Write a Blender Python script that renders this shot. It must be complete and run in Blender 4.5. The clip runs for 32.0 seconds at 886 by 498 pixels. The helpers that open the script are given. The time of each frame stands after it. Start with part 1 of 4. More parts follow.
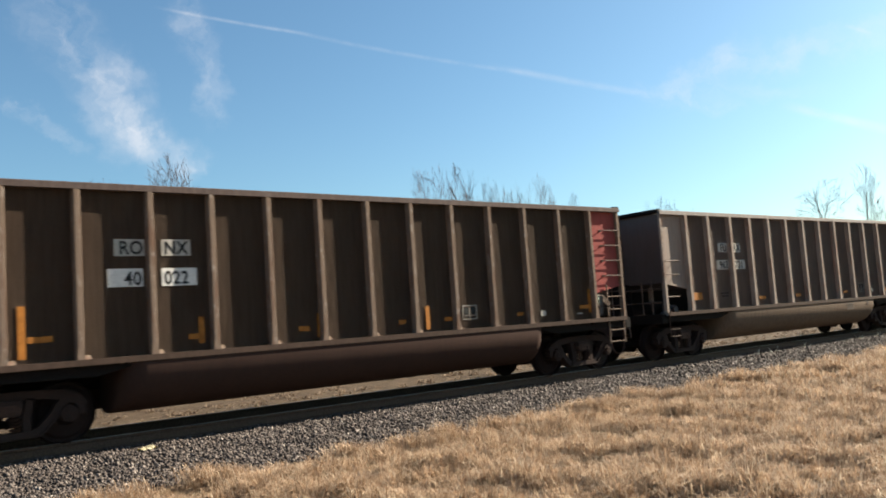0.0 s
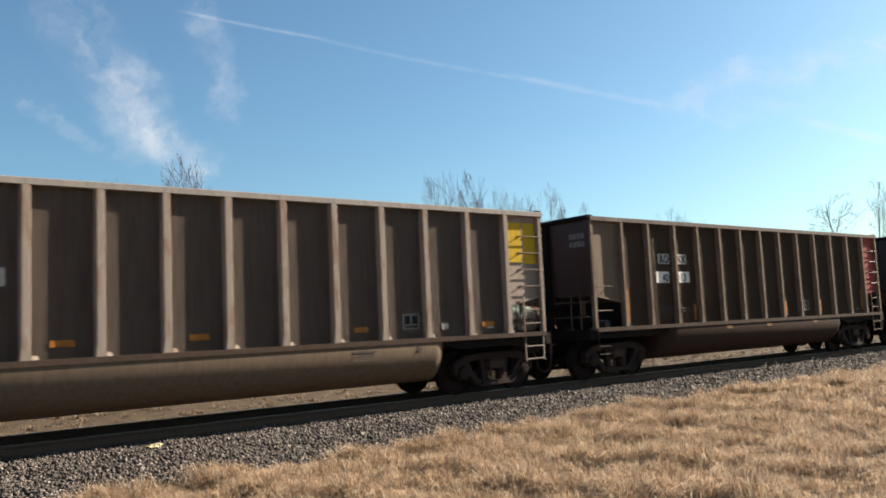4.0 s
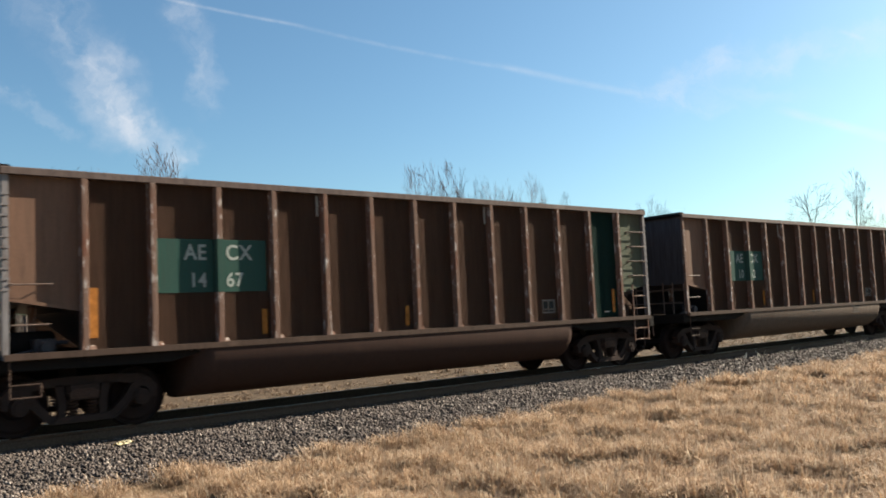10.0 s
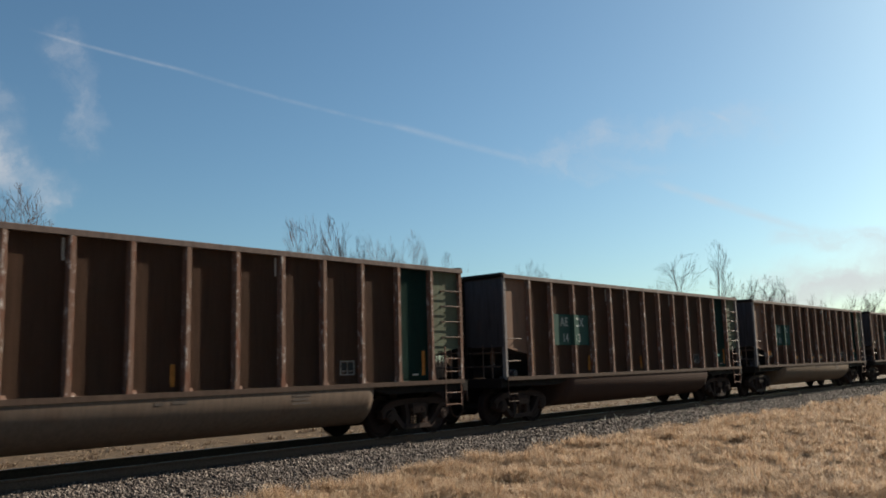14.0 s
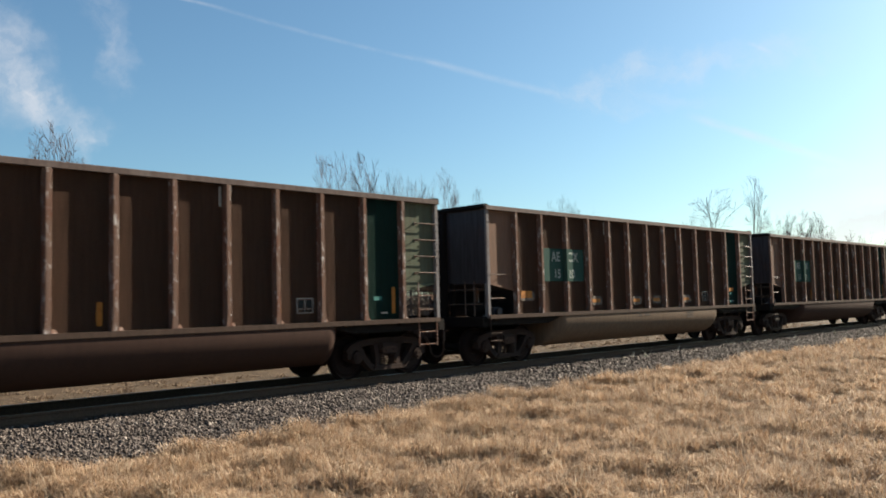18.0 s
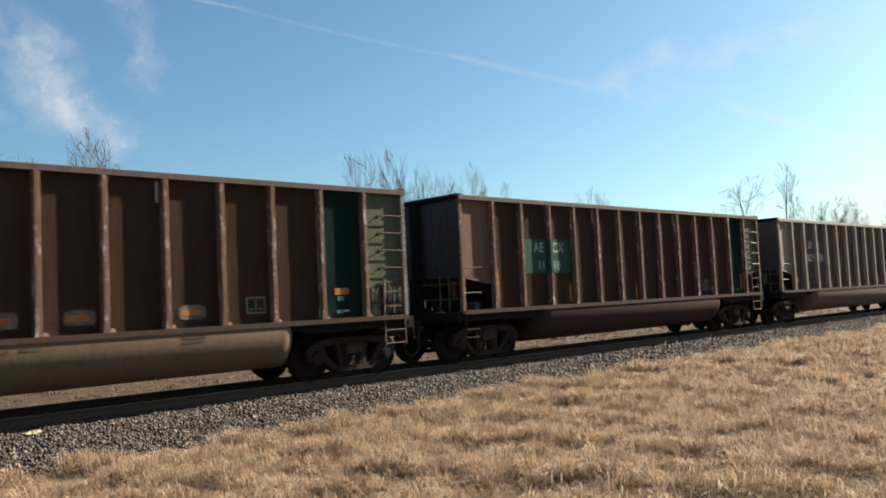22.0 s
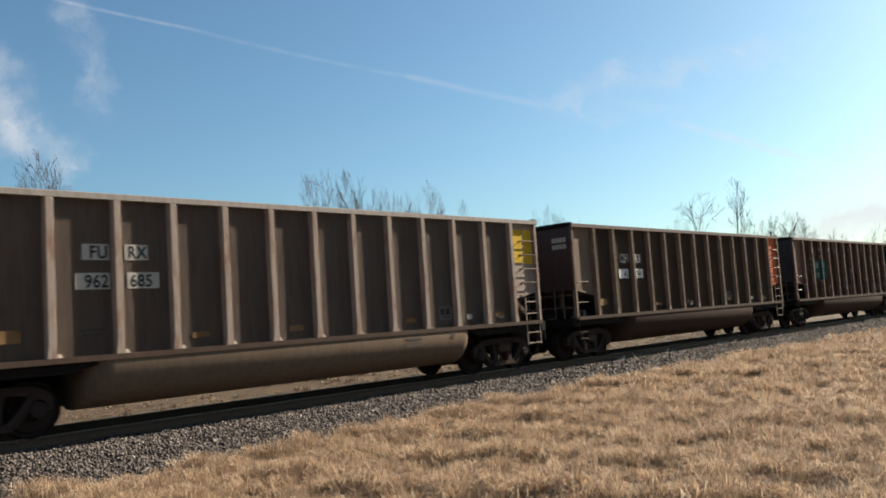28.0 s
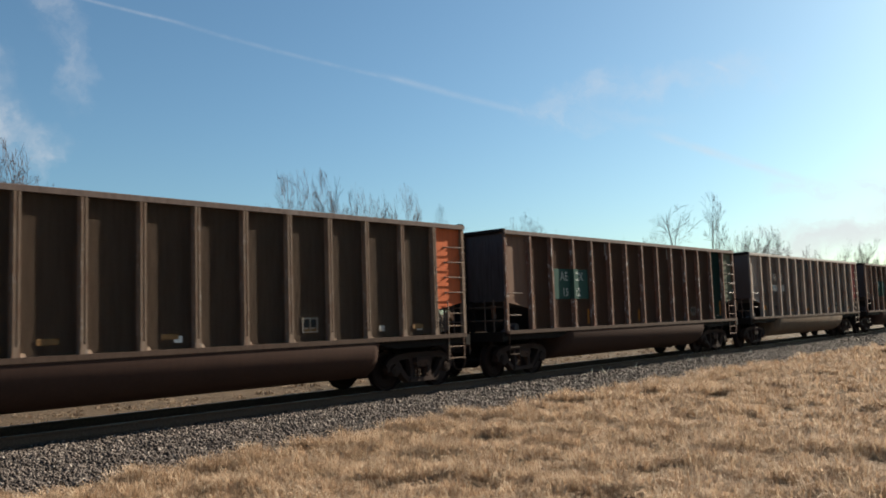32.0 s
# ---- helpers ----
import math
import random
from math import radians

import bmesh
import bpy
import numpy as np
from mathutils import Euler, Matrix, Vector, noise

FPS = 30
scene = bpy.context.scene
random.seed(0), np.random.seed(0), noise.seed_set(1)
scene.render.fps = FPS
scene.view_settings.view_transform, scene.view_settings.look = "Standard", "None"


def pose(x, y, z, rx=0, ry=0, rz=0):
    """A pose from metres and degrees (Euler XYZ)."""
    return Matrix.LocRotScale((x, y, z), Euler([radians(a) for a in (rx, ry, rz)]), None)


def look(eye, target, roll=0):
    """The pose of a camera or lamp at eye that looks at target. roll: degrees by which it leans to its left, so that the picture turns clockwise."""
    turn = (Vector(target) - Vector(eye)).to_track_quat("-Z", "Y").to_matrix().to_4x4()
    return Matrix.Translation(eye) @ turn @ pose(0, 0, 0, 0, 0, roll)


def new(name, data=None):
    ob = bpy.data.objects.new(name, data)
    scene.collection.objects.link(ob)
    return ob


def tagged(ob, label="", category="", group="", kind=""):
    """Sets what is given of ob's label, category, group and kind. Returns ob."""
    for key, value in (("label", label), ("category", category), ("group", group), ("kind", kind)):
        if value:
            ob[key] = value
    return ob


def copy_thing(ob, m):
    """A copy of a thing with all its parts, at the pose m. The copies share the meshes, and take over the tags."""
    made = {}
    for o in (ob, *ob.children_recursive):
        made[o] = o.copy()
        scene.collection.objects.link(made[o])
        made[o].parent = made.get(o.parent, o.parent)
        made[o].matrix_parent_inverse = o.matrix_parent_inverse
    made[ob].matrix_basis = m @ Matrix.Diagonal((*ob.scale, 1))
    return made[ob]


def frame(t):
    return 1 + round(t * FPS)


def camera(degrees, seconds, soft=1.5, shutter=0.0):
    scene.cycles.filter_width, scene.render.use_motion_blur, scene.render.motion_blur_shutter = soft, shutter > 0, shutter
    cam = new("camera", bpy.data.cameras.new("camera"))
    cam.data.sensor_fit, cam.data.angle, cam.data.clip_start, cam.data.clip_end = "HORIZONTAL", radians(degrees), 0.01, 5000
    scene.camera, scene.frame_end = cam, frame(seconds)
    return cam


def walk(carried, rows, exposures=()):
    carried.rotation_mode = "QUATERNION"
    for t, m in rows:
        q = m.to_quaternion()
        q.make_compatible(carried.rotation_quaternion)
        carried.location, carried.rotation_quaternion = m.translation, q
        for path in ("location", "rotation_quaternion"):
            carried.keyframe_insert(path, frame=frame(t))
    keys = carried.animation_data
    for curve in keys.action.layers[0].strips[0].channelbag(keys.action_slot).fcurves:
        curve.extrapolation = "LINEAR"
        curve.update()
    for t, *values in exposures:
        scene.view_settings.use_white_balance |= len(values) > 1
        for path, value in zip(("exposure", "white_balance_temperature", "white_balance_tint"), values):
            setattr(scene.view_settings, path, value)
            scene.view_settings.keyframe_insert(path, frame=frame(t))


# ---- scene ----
cam = camera(56.91, 32.0, soft=1.8, shutter=0.3)


def aim(x, y, z, yaw, pitch, roll):
    """Pose of the held camera: heading, tilt and lean in degrees."""
    return pose(x, y, z, 90 + pitch, 0, yaw) @ pose(0, 0, 0, 0, 0, roll)


# the camera's automatic exposure: seconds, stops
EXPOSURES = ((0, 1.96), (3, 1.93), (6, 1.79), (7, 1.83), (8.5, 1.95), (10, 1.90), (12, 1.91), (13, 1.59), (14, 1.35), (15, 1.41), (17, 1.61), (18, 1.77), (19, 1.81), (20, 1.94), (21, 1.87), (22, 1.79), (24, 1.81), (27, 1.67), (28, 1.67), (30, 1.58), (32, 1.55))

# seconds, x, y, z, heading, tilt, lean
walk(cam, [(r[0], aim(*r[1:])) for r in (
    (0.0, -0.314, 0.212, 1.489, -39.00, 4.80, -3.89),
    (0.5, -0.314, 0.176, 1.493, -39.08, 4.72, -4.12),
    (1.0, -0.271, 0.180, 1.504, -38.71, 4.67, -4.31),
    (1.5, -0.237, 0.187, 1.496, -38.41, 4.70, -4.42),
    (2.0, -0.222, 0.175, 1.489, -38.16, 4.73, -4.26),
    (2.5, -0.257, 0.148, 1.503, -37.69, 4.98, -3.92),
    (3.0, -0.341, 0.111, 1.500, -37.51, 5.22, -3.47),
    (3.5, -0.369, 0.107, 1.486, -37.86, 5.33, -2.93),
    (5.5, -0.388, 0.116, 1.458, -39.94, 4.75, -2.53),
    (6.0, -0.409, 0.114, 1.465, -40.32, 4.44, -2.46),
    (6.5, -0.353, 0.136, 1.473, -40.37, 4.20, -2.62),
    (7.0, -0.304, 0.168, 1.491, -40.36, 3.97, -2.70),
    (7.5, -0.229, 0.235, 1.509, -40.27, 3.80, -2.69),
    (8.0, -0.224, 0.265, 1.495, -40.37, 3.91, -2.67),
    (8.5, -0.197, 0.278, 1.505, -40.19, 4.20, -2.73),
    (9.0, -0.152, 0.298, 1.514, -40.00, 4.47, -2.80),
    (9.5, -0.123, 0.333, 1.517, -39.75, 4.53, -2.75),
    (10.0, -0.142, 0.330, 1.529, -39.64, 4.46, -2.70),
    (10.5, -0.196, 0.249, 1.542, -39.56, 4.41, -2.55),
    (11.0, -0.175, 0.192, 1.557, -39.42, 4.55, -1.95),
    (11.5, -0.131, 0.104, 1.569, -40.84, 4.96, -1.46),
    (12.0, -0.073, 0.036, 1.591, -43.78, 5.49, -1.23),
    (12.5, 0.066, 0.019, 1.587, -46.43, 6.28, -1.53),
    (13.0, 0.096, 0.008, 1.571, -47.97, 7.14, -1.55),
    (13.5, 0.053, -0.039, 1.562, -48.07, 7.82, -1.55),
    (14.0, 0.116, -0.036, 1.556, -47.80, 8.13, -1.54),
    (14.5, 0.155, -0.018, 1.546, -47.59, 8.14, -1.79),
    (16.5, 0.268, 0.057, 1.498, -46.31, 6.17, -1.84),
    (17.0, 0.302, 0.060, 1.504, -46.03, 5.52, -1.67),
    (17.5, 0.341, 0.049, 1.524, -45.72, 4.72, -1.62),
    (18.0, 0.349, 0.016, 1.555, -45.44, 3.76, -1.43),
    (18.5, 0.312, -0.008, 1.587, -44.79, 2.70, -1.34),
    (19.0, 0.258, -0.066, 1.575, -44.35, 1.71, -1.67),
    (19.5, 0.224, -0.108, 1.568, -44.10, 0.99, -2.19),
    (20.0, 0.188, -0.122, 1.547, -43.82, 1.12, -2.47),
    (20.5, 0.216, -0.121, 1.530, -43.36, 1.83, -2.80),
    (21.0, 0.233, -0.133, 1.530, -42.94, 2.58, -2.83),
    (21.5, 0.189, -0.163, 1.529, -42.90, 3.15, -2.83),
    (22.0, 0.055, -0.224, 1.522, -43.38, 3.48, -2.71),
    (22.5, -0.001, -0.251, 1.504, -43.47, 3.63, -2.67),
    (23.0, -0.014, -0.253, 1.509, -43.37, 3.56, -2.69),
    (23.5, -0.038, -0.258, 1.501, -43.11, 3.19, -3.32),
    (24.0, -0.062, -0.242, 1.507, -42.76, 2.70, -4.19),
    (24.5, -0.119, -0.253, 1.518, -42.60, 2.44, -4.76),
    (26.5, -0.075, -0.215, 1.487, -45.08, 4.41, -4.14),
    (27.0, -0.064, -0.197, 1.492, -45.69, 4.51, -3.99),
    (27.5, -0.060, -0.207, 1.496, -46.15, 4.56, -3.83),
    (28.0, -0.014, -0.226, 1.502, -46.40, 4.67, -3.72),
    (28.5, 0.054, -0.212, 1.508, -46.86, 4.75, -3.52),
    (29.0, 0.188, -0.170, 1.520, -47.29, 4.83, -3.48),
    (29.5, 0.238, -0.145, 1.535, -47.81, 4.92, -3.08),
    (30.0, 0.330, -0.122, 1.546, -48.21, 4.99, -2.77),
    (30.5, 0.376, -0.115, 1.567, -48.32, 5.14, -2.47),
    (31.0, 0.435, -0.124, 1.600, -48.34, 5.29, -2.21),
    (31.5, 0.431, -0.125, 1.625, -48.18, 5.37, -2.27),
    (32.0, 0.470, -0.115, 1.618, -47.95, 4.82, -1.91),
)], EXPOSURES)

# ---------------------------------------------------------------- light
SUN_ALPHA, SUN_EL = 11.3, 26.9          # degrees off the track on the viewer's side, height over the horizon
sun_dir = Vector((math.cos(radians(SUN_EL)) * math.cos(radians(SUN_ALPHA)),
                  -math.cos(radians(SUN_EL)) * math.sin(radians(SUN_ALPHA)), math.sin(radians(SUN_EL))))
sun_data = bpy.data.lights.new("sun", "SUN")
sun_data.energy, sun_data.angle, sun_data.color = 5.0, radians(0.53), (1.0, 0.90, 0.73)
sun = new("sun", sun_data)
sun.matrix_basis = look(sun_dir * 100, (0, 0, 0))

world = bpy.data.worlds.new("sky")
scene.world = world
world.use_nodes = True


def sky_nodes():
    """A clear afternoon sky with a few torn cirrus wisps and an old contrail, laid out by azimuth and height in degrees."""
    nt = world.node_tree
    nt.nodes.clear()
    N, L = nt.nodes.new, nt.links.new

    def calc(op, a, b=0.0, c=0.0):
        n = N("ShaderNodeMath")
        n.operation = op
        for sock, v in zip(n.inputs, (a, b, c)):
            if isinstance(v, bpy.types.NodeSocket):
                L(v, sock)
            else:
                sock.default_value = v
        return n.outputs[0]

    def fade(v, lo, hi):
        n = N("ShaderNodeMapRange")
        n.interpolation_type = "SMOOTHSTEP"
        n.inputs["From Min"].default_value, n.inputs["From Max"].default_value = lo, hi
        L(v, n.inputs["Value"])
        return n.outputs["Result"]

    def fuzz(x, y, seed, scale, detail=7.0, rough=0.62):
        cv, nz = N("ShaderNodeCombineXYZ"), N("ShaderNodeTexNoise")
        L(x, cv.inputs[0])
        L(y, cv.inputs[1])
        cv.inputs[2].default_value = seed
        L(cv.outputs[0], nz.inputs["Vector"])
        nz.inputs["Scale"].default_value, nz.inputs["Detail"].default_value, nz.inputs["Roughness"].default_value = scale, detail, rough
        return nz.outputs["Fac"]

    out, bg, sky = N("ShaderNodeOutputWorld"), N("ShaderNodeBackground"), N("ShaderNodeTexSky")
    sky.sky_type, sky.sun_disc = "NISHITA", False
    sky.sun_elevation, sky.sun_rotation = radians(SUN_EL), radians(90 + SUN_ALPHA)
    sky.air_density, sky.dust_density, sky.ozone_density, sky.altitude = 1.0, 1.15, 2.0, 200
    bg.inputs["Strength"].default_value = SKY_STRENGTH
    tc, sep = N("ShaderNodeTexCoord"), N("ShaderNodeSeparateXYZ")
    L(tc.outputs["Generated"], sep.inputs[0])
    az0 = calc("MULTIPLY", calc("ARCTAN2", sep.outputs[0], sep.outputs[1]), 57.29578)
    el0 = calc("MULTIPLY", calc("ARCSINE", sep.outputs[2]), 57.29578)
    az = calc("ADD", az0, calc("MULTIPLY", calc("SUBTRACT", fuzz(az0, el0, 3.1, 0.33), 0.5), 5.0))
    el = calc("ADD", el0, calc("MULTIPLY", calc("SUBTRACT", fuzz(az0, el0, 8.7, 0.33), 0.5), 3.6))

    def streak(a0, e0, a1, e1, width, strength, seed, torn=0.55, across=1.6, along=0.45, warped=True):
        """A wisp from one point of the sky to another."""
        A, E = (az, el) if warped else (az0, el0)
        n = math.hypot(a1 - a0, e1 - e0)
        dx, dy = (a1 - a0) / n, (e1 - e0) / n
        u, v = calc("SUBTRACT", A, a0), calc("SUBTRACT", E, e0)
        s = calc("ADD", calc("MULTIPLY", u, dx), calc("MULTIPLY", v, dy))
        d = calc("ADD", calc("MULTIPLY", u, -dy), calc("MULTIPLY", v, dx))
        body = fade(calc("ABSOLUTE", d), width, 0.0)
        ends = calc("MULTIPLY", fade(s, -0.12 * n, 0.18 * n), fade(s, 1.12 * n, 0.8 * n))
        tex = fade(fuzz(calc("MULTIPLY", s, along), calc("MULTIPLY", d, across), seed, 1.0), torn - 0.22, torn + 0.25)
        return calc("MULTIPLY", calc("MULTIPLY", calc("MULTIPLY", body, ends), tex), strength)

    total = None
    for spec_ in WISPS:
        k = streak(*spec_)
        total = k if total is None else calc("ADD", total, k)
    total = calc("MINIMUM", total, 0.9)
    tint = mix(nt, 1.0, sky.outputs[0], SKY_TINT, "MULTIPLY")
    L(mix(nt, total, tint, CLOUD), bg.inputs["Color"])
    L(bg.outputs[0], out.inputs["Surface"])


SKY_STRENGTH, SKY_TINT, CLOUD = 0.0388, (0.775, 1.01, 1.05), (6.4, 6.4, 6.6)
# azimuth and height of both ends, half width, strength, seed, raggedness, grain across and along, drifting edges
WISPS = (
    (20.9, 21.3, 30.0, 19.95, 0.17, 0.22, 1.0, 0.40, 0.8, 0.5, False),
    (29.0, 20.15, 46.0, 16.4, 0.22, 0.14, 2.0, 0.47, 0.8, 0.5, False),
    (44.0, 16.95, 55.0, 13.8, 0.36, 0.16, 2.5, 0.44, 0.8, 0.5, False),
    (53.0, 14.4, 60.0, 12.2, 0.9, 0.20, 4.0, 0.50, 1.0, 0.4, True),
    (63.0, 11.9, 73.0, 7.6, 0.45, 0.36, 4.4, 0.38, 0.9, 0.35, False),
    (70.0, 7.9, 79.0, 6.9, 1.1, 0.50, 4.8, 0.42, 0.8, 0.35, True),
    (12.6, 21.8, 17.4, 15.6, 3.2, 0.30, 5.0, 0.54, 0.35, 0.35, True),
    (16.4, 17.6, 19.0, 12.2, 2.9, 0.46, 6.0, 0.46, 0.32, 0.30, True),
    (18.0, 15.2, 19.4, 12.0, 1.6, 0.38, 7.0, 0.42, 0.3, 0.3, True),
    (19.4, 12.4, 22.6, 10.4, 2.1, 0.46, 7.4, 0.44, 0.35, 0.35, True),
    (21.9, 22.0, 23.3, 17.6, 1.6, 0.30, 8.0, 0.52, 0.4, 0.4, True),
    (23.0, 18.0, 24.0, 13.8, 1.5, 0.27, 9.0, 0.50, 0.4, 0.4, True),
    (10.6, 15.4, 15.6, 12.2, 0.7, 0.20, 10.0, 0.52, 0.6, 0.4, True),
    (55.0, 13.6, 60.5, 15.9, 1.8, 0.32, 11.0, 0.54, 0.5, 0.4, True),
    (58.5, 15.3, 72.0, 15.2, 1.5, 0.32, 12.0, 0.52, 0.5, 0.3, True),
    (56.0, 14.0, 65.0, 12.6, 1.0, 0.15, 13.0, 0.50, 0.6, 0.3, True),
    (66.6, 16.3, 68.0, 15.5, 0.20, 0.15, 15.0, 0.30, 1.0, 0.4, False),
    (68.0, 3.6, 80.0, 5.6, 2.6, 0.80, 16.0, 0.34, 0.5, 0.25, True),
)

# ---------------------------------------------------------------- materials
MATS = {}


def tree_of(name):
    m = bpy.data.materials.new(name)
    m.use_nodes = True
    nt = m.node_tree
    return m, nt, nt.nodes["Principled BSDF"]


def node(nt, kind, **values):
    n = nt.nodes.new(kind)
    for k, v in values.items():
        n.inputs[k.replace("_", " ")].default_value = v
    return n


def ramp(nt, fac, stops):
    r = nt.nodes.new("ShaderNodeValToRGB")
    els = r.color_ramp.elements
    while len(els) < len(stops):
        els.new(0.5)
    for e, (p, c) in zip(els, stops):
        e.position, e.color = p, (*c, 1) if len(c) == 3 else c
    nt.links.new(fac, r.inputs["Fac"])
    return r.outputs["Color"]


def mix(nt, fac, a, b, mode="MIX"):
    n = nt.nodes.new("ShaderNodeMix")
    n.data_type, n.blend_type = "RGBA", mode
    for sock, v in ((n.inputs[0], fac), (n.inputs[6], a), (n.inputs[7], b)):
        if isinstance(v, bpy.types.NodeSocket):
            nt.links.new(v, sock)
        else:
            sock.default_value = v if not isinstance(v, tuple) or len(v) == 4 else (*v, 1)
    return n.outputs[2]


def coords(nt, scale=(1, 1, 1), random_shift=False):
    tc = nt.nodes.new("ShaderNodeTexCoord")
    mp = nt.nodes.new("ShaderNodeMapping")
    mp.inputs["Scale"].default_value = scale
    nt.links.new(tc.outputs["Object"], mp.inputs["Vector"])
    if random_shift:
        oi = nt.nodes.new("ShaderNodeObjectInfo")
        mul = nt.nodes.new("ShaderNodeMath")
        mul.operation, mul.inputs[1].default_value = "MULTIPLY", 57.0
        nt.links.new(oi.outputs["Random"], mul.inputs[0])
        nt.links.new(mul.outputs[0], mp.inputs["Location"])
    return mp.outputs["Vector"]


def noise_tex(nt, vec, scale, detail=5.0, rough=0.6):
    n = node(nt, "ShaderNodeTexNoise", Scale=scale, Detail=detail, Roughness=rough)
    nt.links.new(vec, n.inputs["Vector"])
    return n.outputs["Fac"]


def bump(nt, bsdf, height, strength=0.3, distance=0.01):
    b = node(nt, "ShaderNodeBump", Strength=strength, Distance=distance)
    nt.links.new(height, b.inputs["Height"])
    nt.links.new(b.outputs["Normal"], bsdf.inputs["Normal"])


def painted_steel(name, base, dirt=(0.05, 0.034, 0.027), rust=(0.10, 0.04, 0.022), rough=0.75, wear=0.5, metal=0.0, grit=0.16, gloss=0.04):
    """Weathered car paint: dust film, vertical run-off streaks, rust blooms."""
    if name in MATS:
        return MATS[name]
    m, nt, bs = tree_of(name)
    v = coords(nt, random_shift=True)
    vs = coords(nt, (7, 7, 0.55), random_shift=True)
    streak = noise_tex(nt, vs, 2.2, 6, 0.65)
    blot = noise_tex(nt, v, 1.3, 6, 0.6)
    fine = noise_tex(nt, v, 38, 4, 0.7)
    c = mix(nt, ramp(nt, streak, [(0.40, (0, 0, 0)), (0.75, (wear, wear, wear))]), base, dirt)
    c = mix(nt, ramp(nt, blot, [(0.58, (0, 0, 0)), (0.78, (0.45 * wear, 0.45 * wear, 0.45 * wear))]), c, rust)
    c = mix(nt, grit, c, ramp(nt, fine, [(0.3, (0.008, 0.005, 0.004)), (0.7, (0.15, 0.095, 0.062))]))
    nt.links.new(c, bs.inputs["Base Color"])
    bs.inputs["Roughness"].default_value, bs.inputs["Metallic"].default_value = rough, metal
    bs.inputs["Specular IOR Level"].default_value = gloss
    bump(nt, bs, blot, 0.25, 0.03)
    MATS[name] = m
    return m


def peeling_post(name, base, rust, fleck, bare=0.5):
    """Post paint worn through at the corners: long rust runs and bleached, scoured flecks."""
    m, nt, bs = tree_of(name)
    v, tall, chips = coords(nt, random_shift=True), coords(nt, (5, 5, 0.7), random_shift=True), coords(nt, (9, 9, 2.4), random_shift=True)
    run, chip, fine = noise_tex(nt, tall, 2.4, 6, 0.6), noise_tex(nt, chips, 1.7, 6, 0.68), noise_tex(nt, v, 45, 4, 0.7)
    c = mix(nt, ramp(nt, run, [(0.50, (0, 0, 0)), (0.64, (0.85, 0.85, 0.85))]), base, rust)
    k = min(1.0, bare * 1.7)
    c = mix(nt, ramp(nt, chip, [(0.60 - 0.08 * bare, (0, 0, 0)), (0.70 - 0.08 * bare, (k, k, k))]), c, fleck)
    c = mix(nt, 0.12, c, ramp(nt, fine, [(0.3, (0.01, 0.007, 0.005)), (0.7, (0.2, 0.15, 0.12))]))
    nt.links.new(c, bs.inputs["Base Color"])
    bs.inputs["Roughness"].default_value = 0.8
    bs.inputs["Specular IOR Level"].default_value = 0.05
    bump(nt, bs, chip, 0.4, 0.01)
    MATS[name] = m
    return m


def plain(name, color, rough=0.7, metal=0.0, noise_scale=30.0, spread=0.35):
    """A plain surface with a little uneven tone."""
    if name in MATS:
        return MATS[name]
    m, nt, bs = tree_of(name)
    f = noise_tex(nt, coords(nt, random_shift=True), noise_scale, 5, 0.65)
    lo, hi = tuple(x * (1 - spread) for x in color), tuple(min(1, x * (1 + spread)) for x in color)
    nt.links.new(ramp(nt, f, [(0.3, lo), (0.7, hi)]), bs.inputs["Base Color"])
    bs.inputs["Roughness"].default_value, bs.inputs["Metallic"].default_value = rough, metal
    bs.inputs["Specular IOR Level"].default_value = 0.08
    bump(nt, bs, f, 0.2, 0.005)
    MATS[name] = m
    return m


def island_mat(name, stops, rough=0.85, scale=20.0, translucent=0.0):
    """Loose pieces in one mesh: each island takes its own tone."""
    if name in MATS:
        return MATS[name]
    m, nt, bs = tree_of(name)
    g = nt.nodes.new("ShaderNodeNewGeometry")
    c = ramp(nt, g.outputs["Random Per Island"], stops)
    f = noise_tex(nt, coords(nt), scale, 3, 0.6)
    c = mix(nt, ramp(nt, f, [(0.25, (0.45, 0.45, 0.45)), (0.75, (0, 0, 0))]), c, (0.03, 0.025, 0.02), "MIX")
    nt.links.new(c, bs.inputs["Base Color"])
    bs.inputs["Roughness"].default_value = rough
    bs.inputs["Specular IOR Level"].default_value = 0.25
    if translucent:
        tr, ad = nt.nodes.new("ShaderNodeBsdfTranslucent"), nt.nodes.new("ShaderNodeMixShader")
        nt.links.new(c, tr.inputs["Color"])
        ad.inputs[0].default_value = translucent
        nt.links.new(bs.outputs[0], ad.inputs[1])
        nt.links.new(tr.outputs[0], ad.inputs[2])
        nt.links.new(ad.outputs[0], nt.nodes["Material Output"].inputs["Surface"])
    MATS[name] = m
    return m


sky_nodes()

TAN = painted_steel("paint_tan", (0.155, 0.110, 0.081), gloss=0.10)
GREY_TAN = painted_steel("paint_grey_tan", (0.250, 0.193, 0.160), gloss=0.20, wear=0.35)
BELLY_TAN = painted_steel("belly_tan", (0.150, 0.108, 0.078), wear=0.55, gloss=0.04)
DULL_BELLY = painted_steel("dull_belly", (0.115, 0.086, 0.068), wear=0.6, gloss=0.04, grit=0.08)
SILL = painted_steel("sill_paint", (0.062, 0.042, 0.034), wear=0.7, rust=(0.16, 0.11, 0.085), dirt=(0.025, 0.018, 0.015), grit=0.08)
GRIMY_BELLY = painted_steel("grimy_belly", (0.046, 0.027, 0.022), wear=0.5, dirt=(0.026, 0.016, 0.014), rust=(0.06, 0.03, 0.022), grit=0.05)
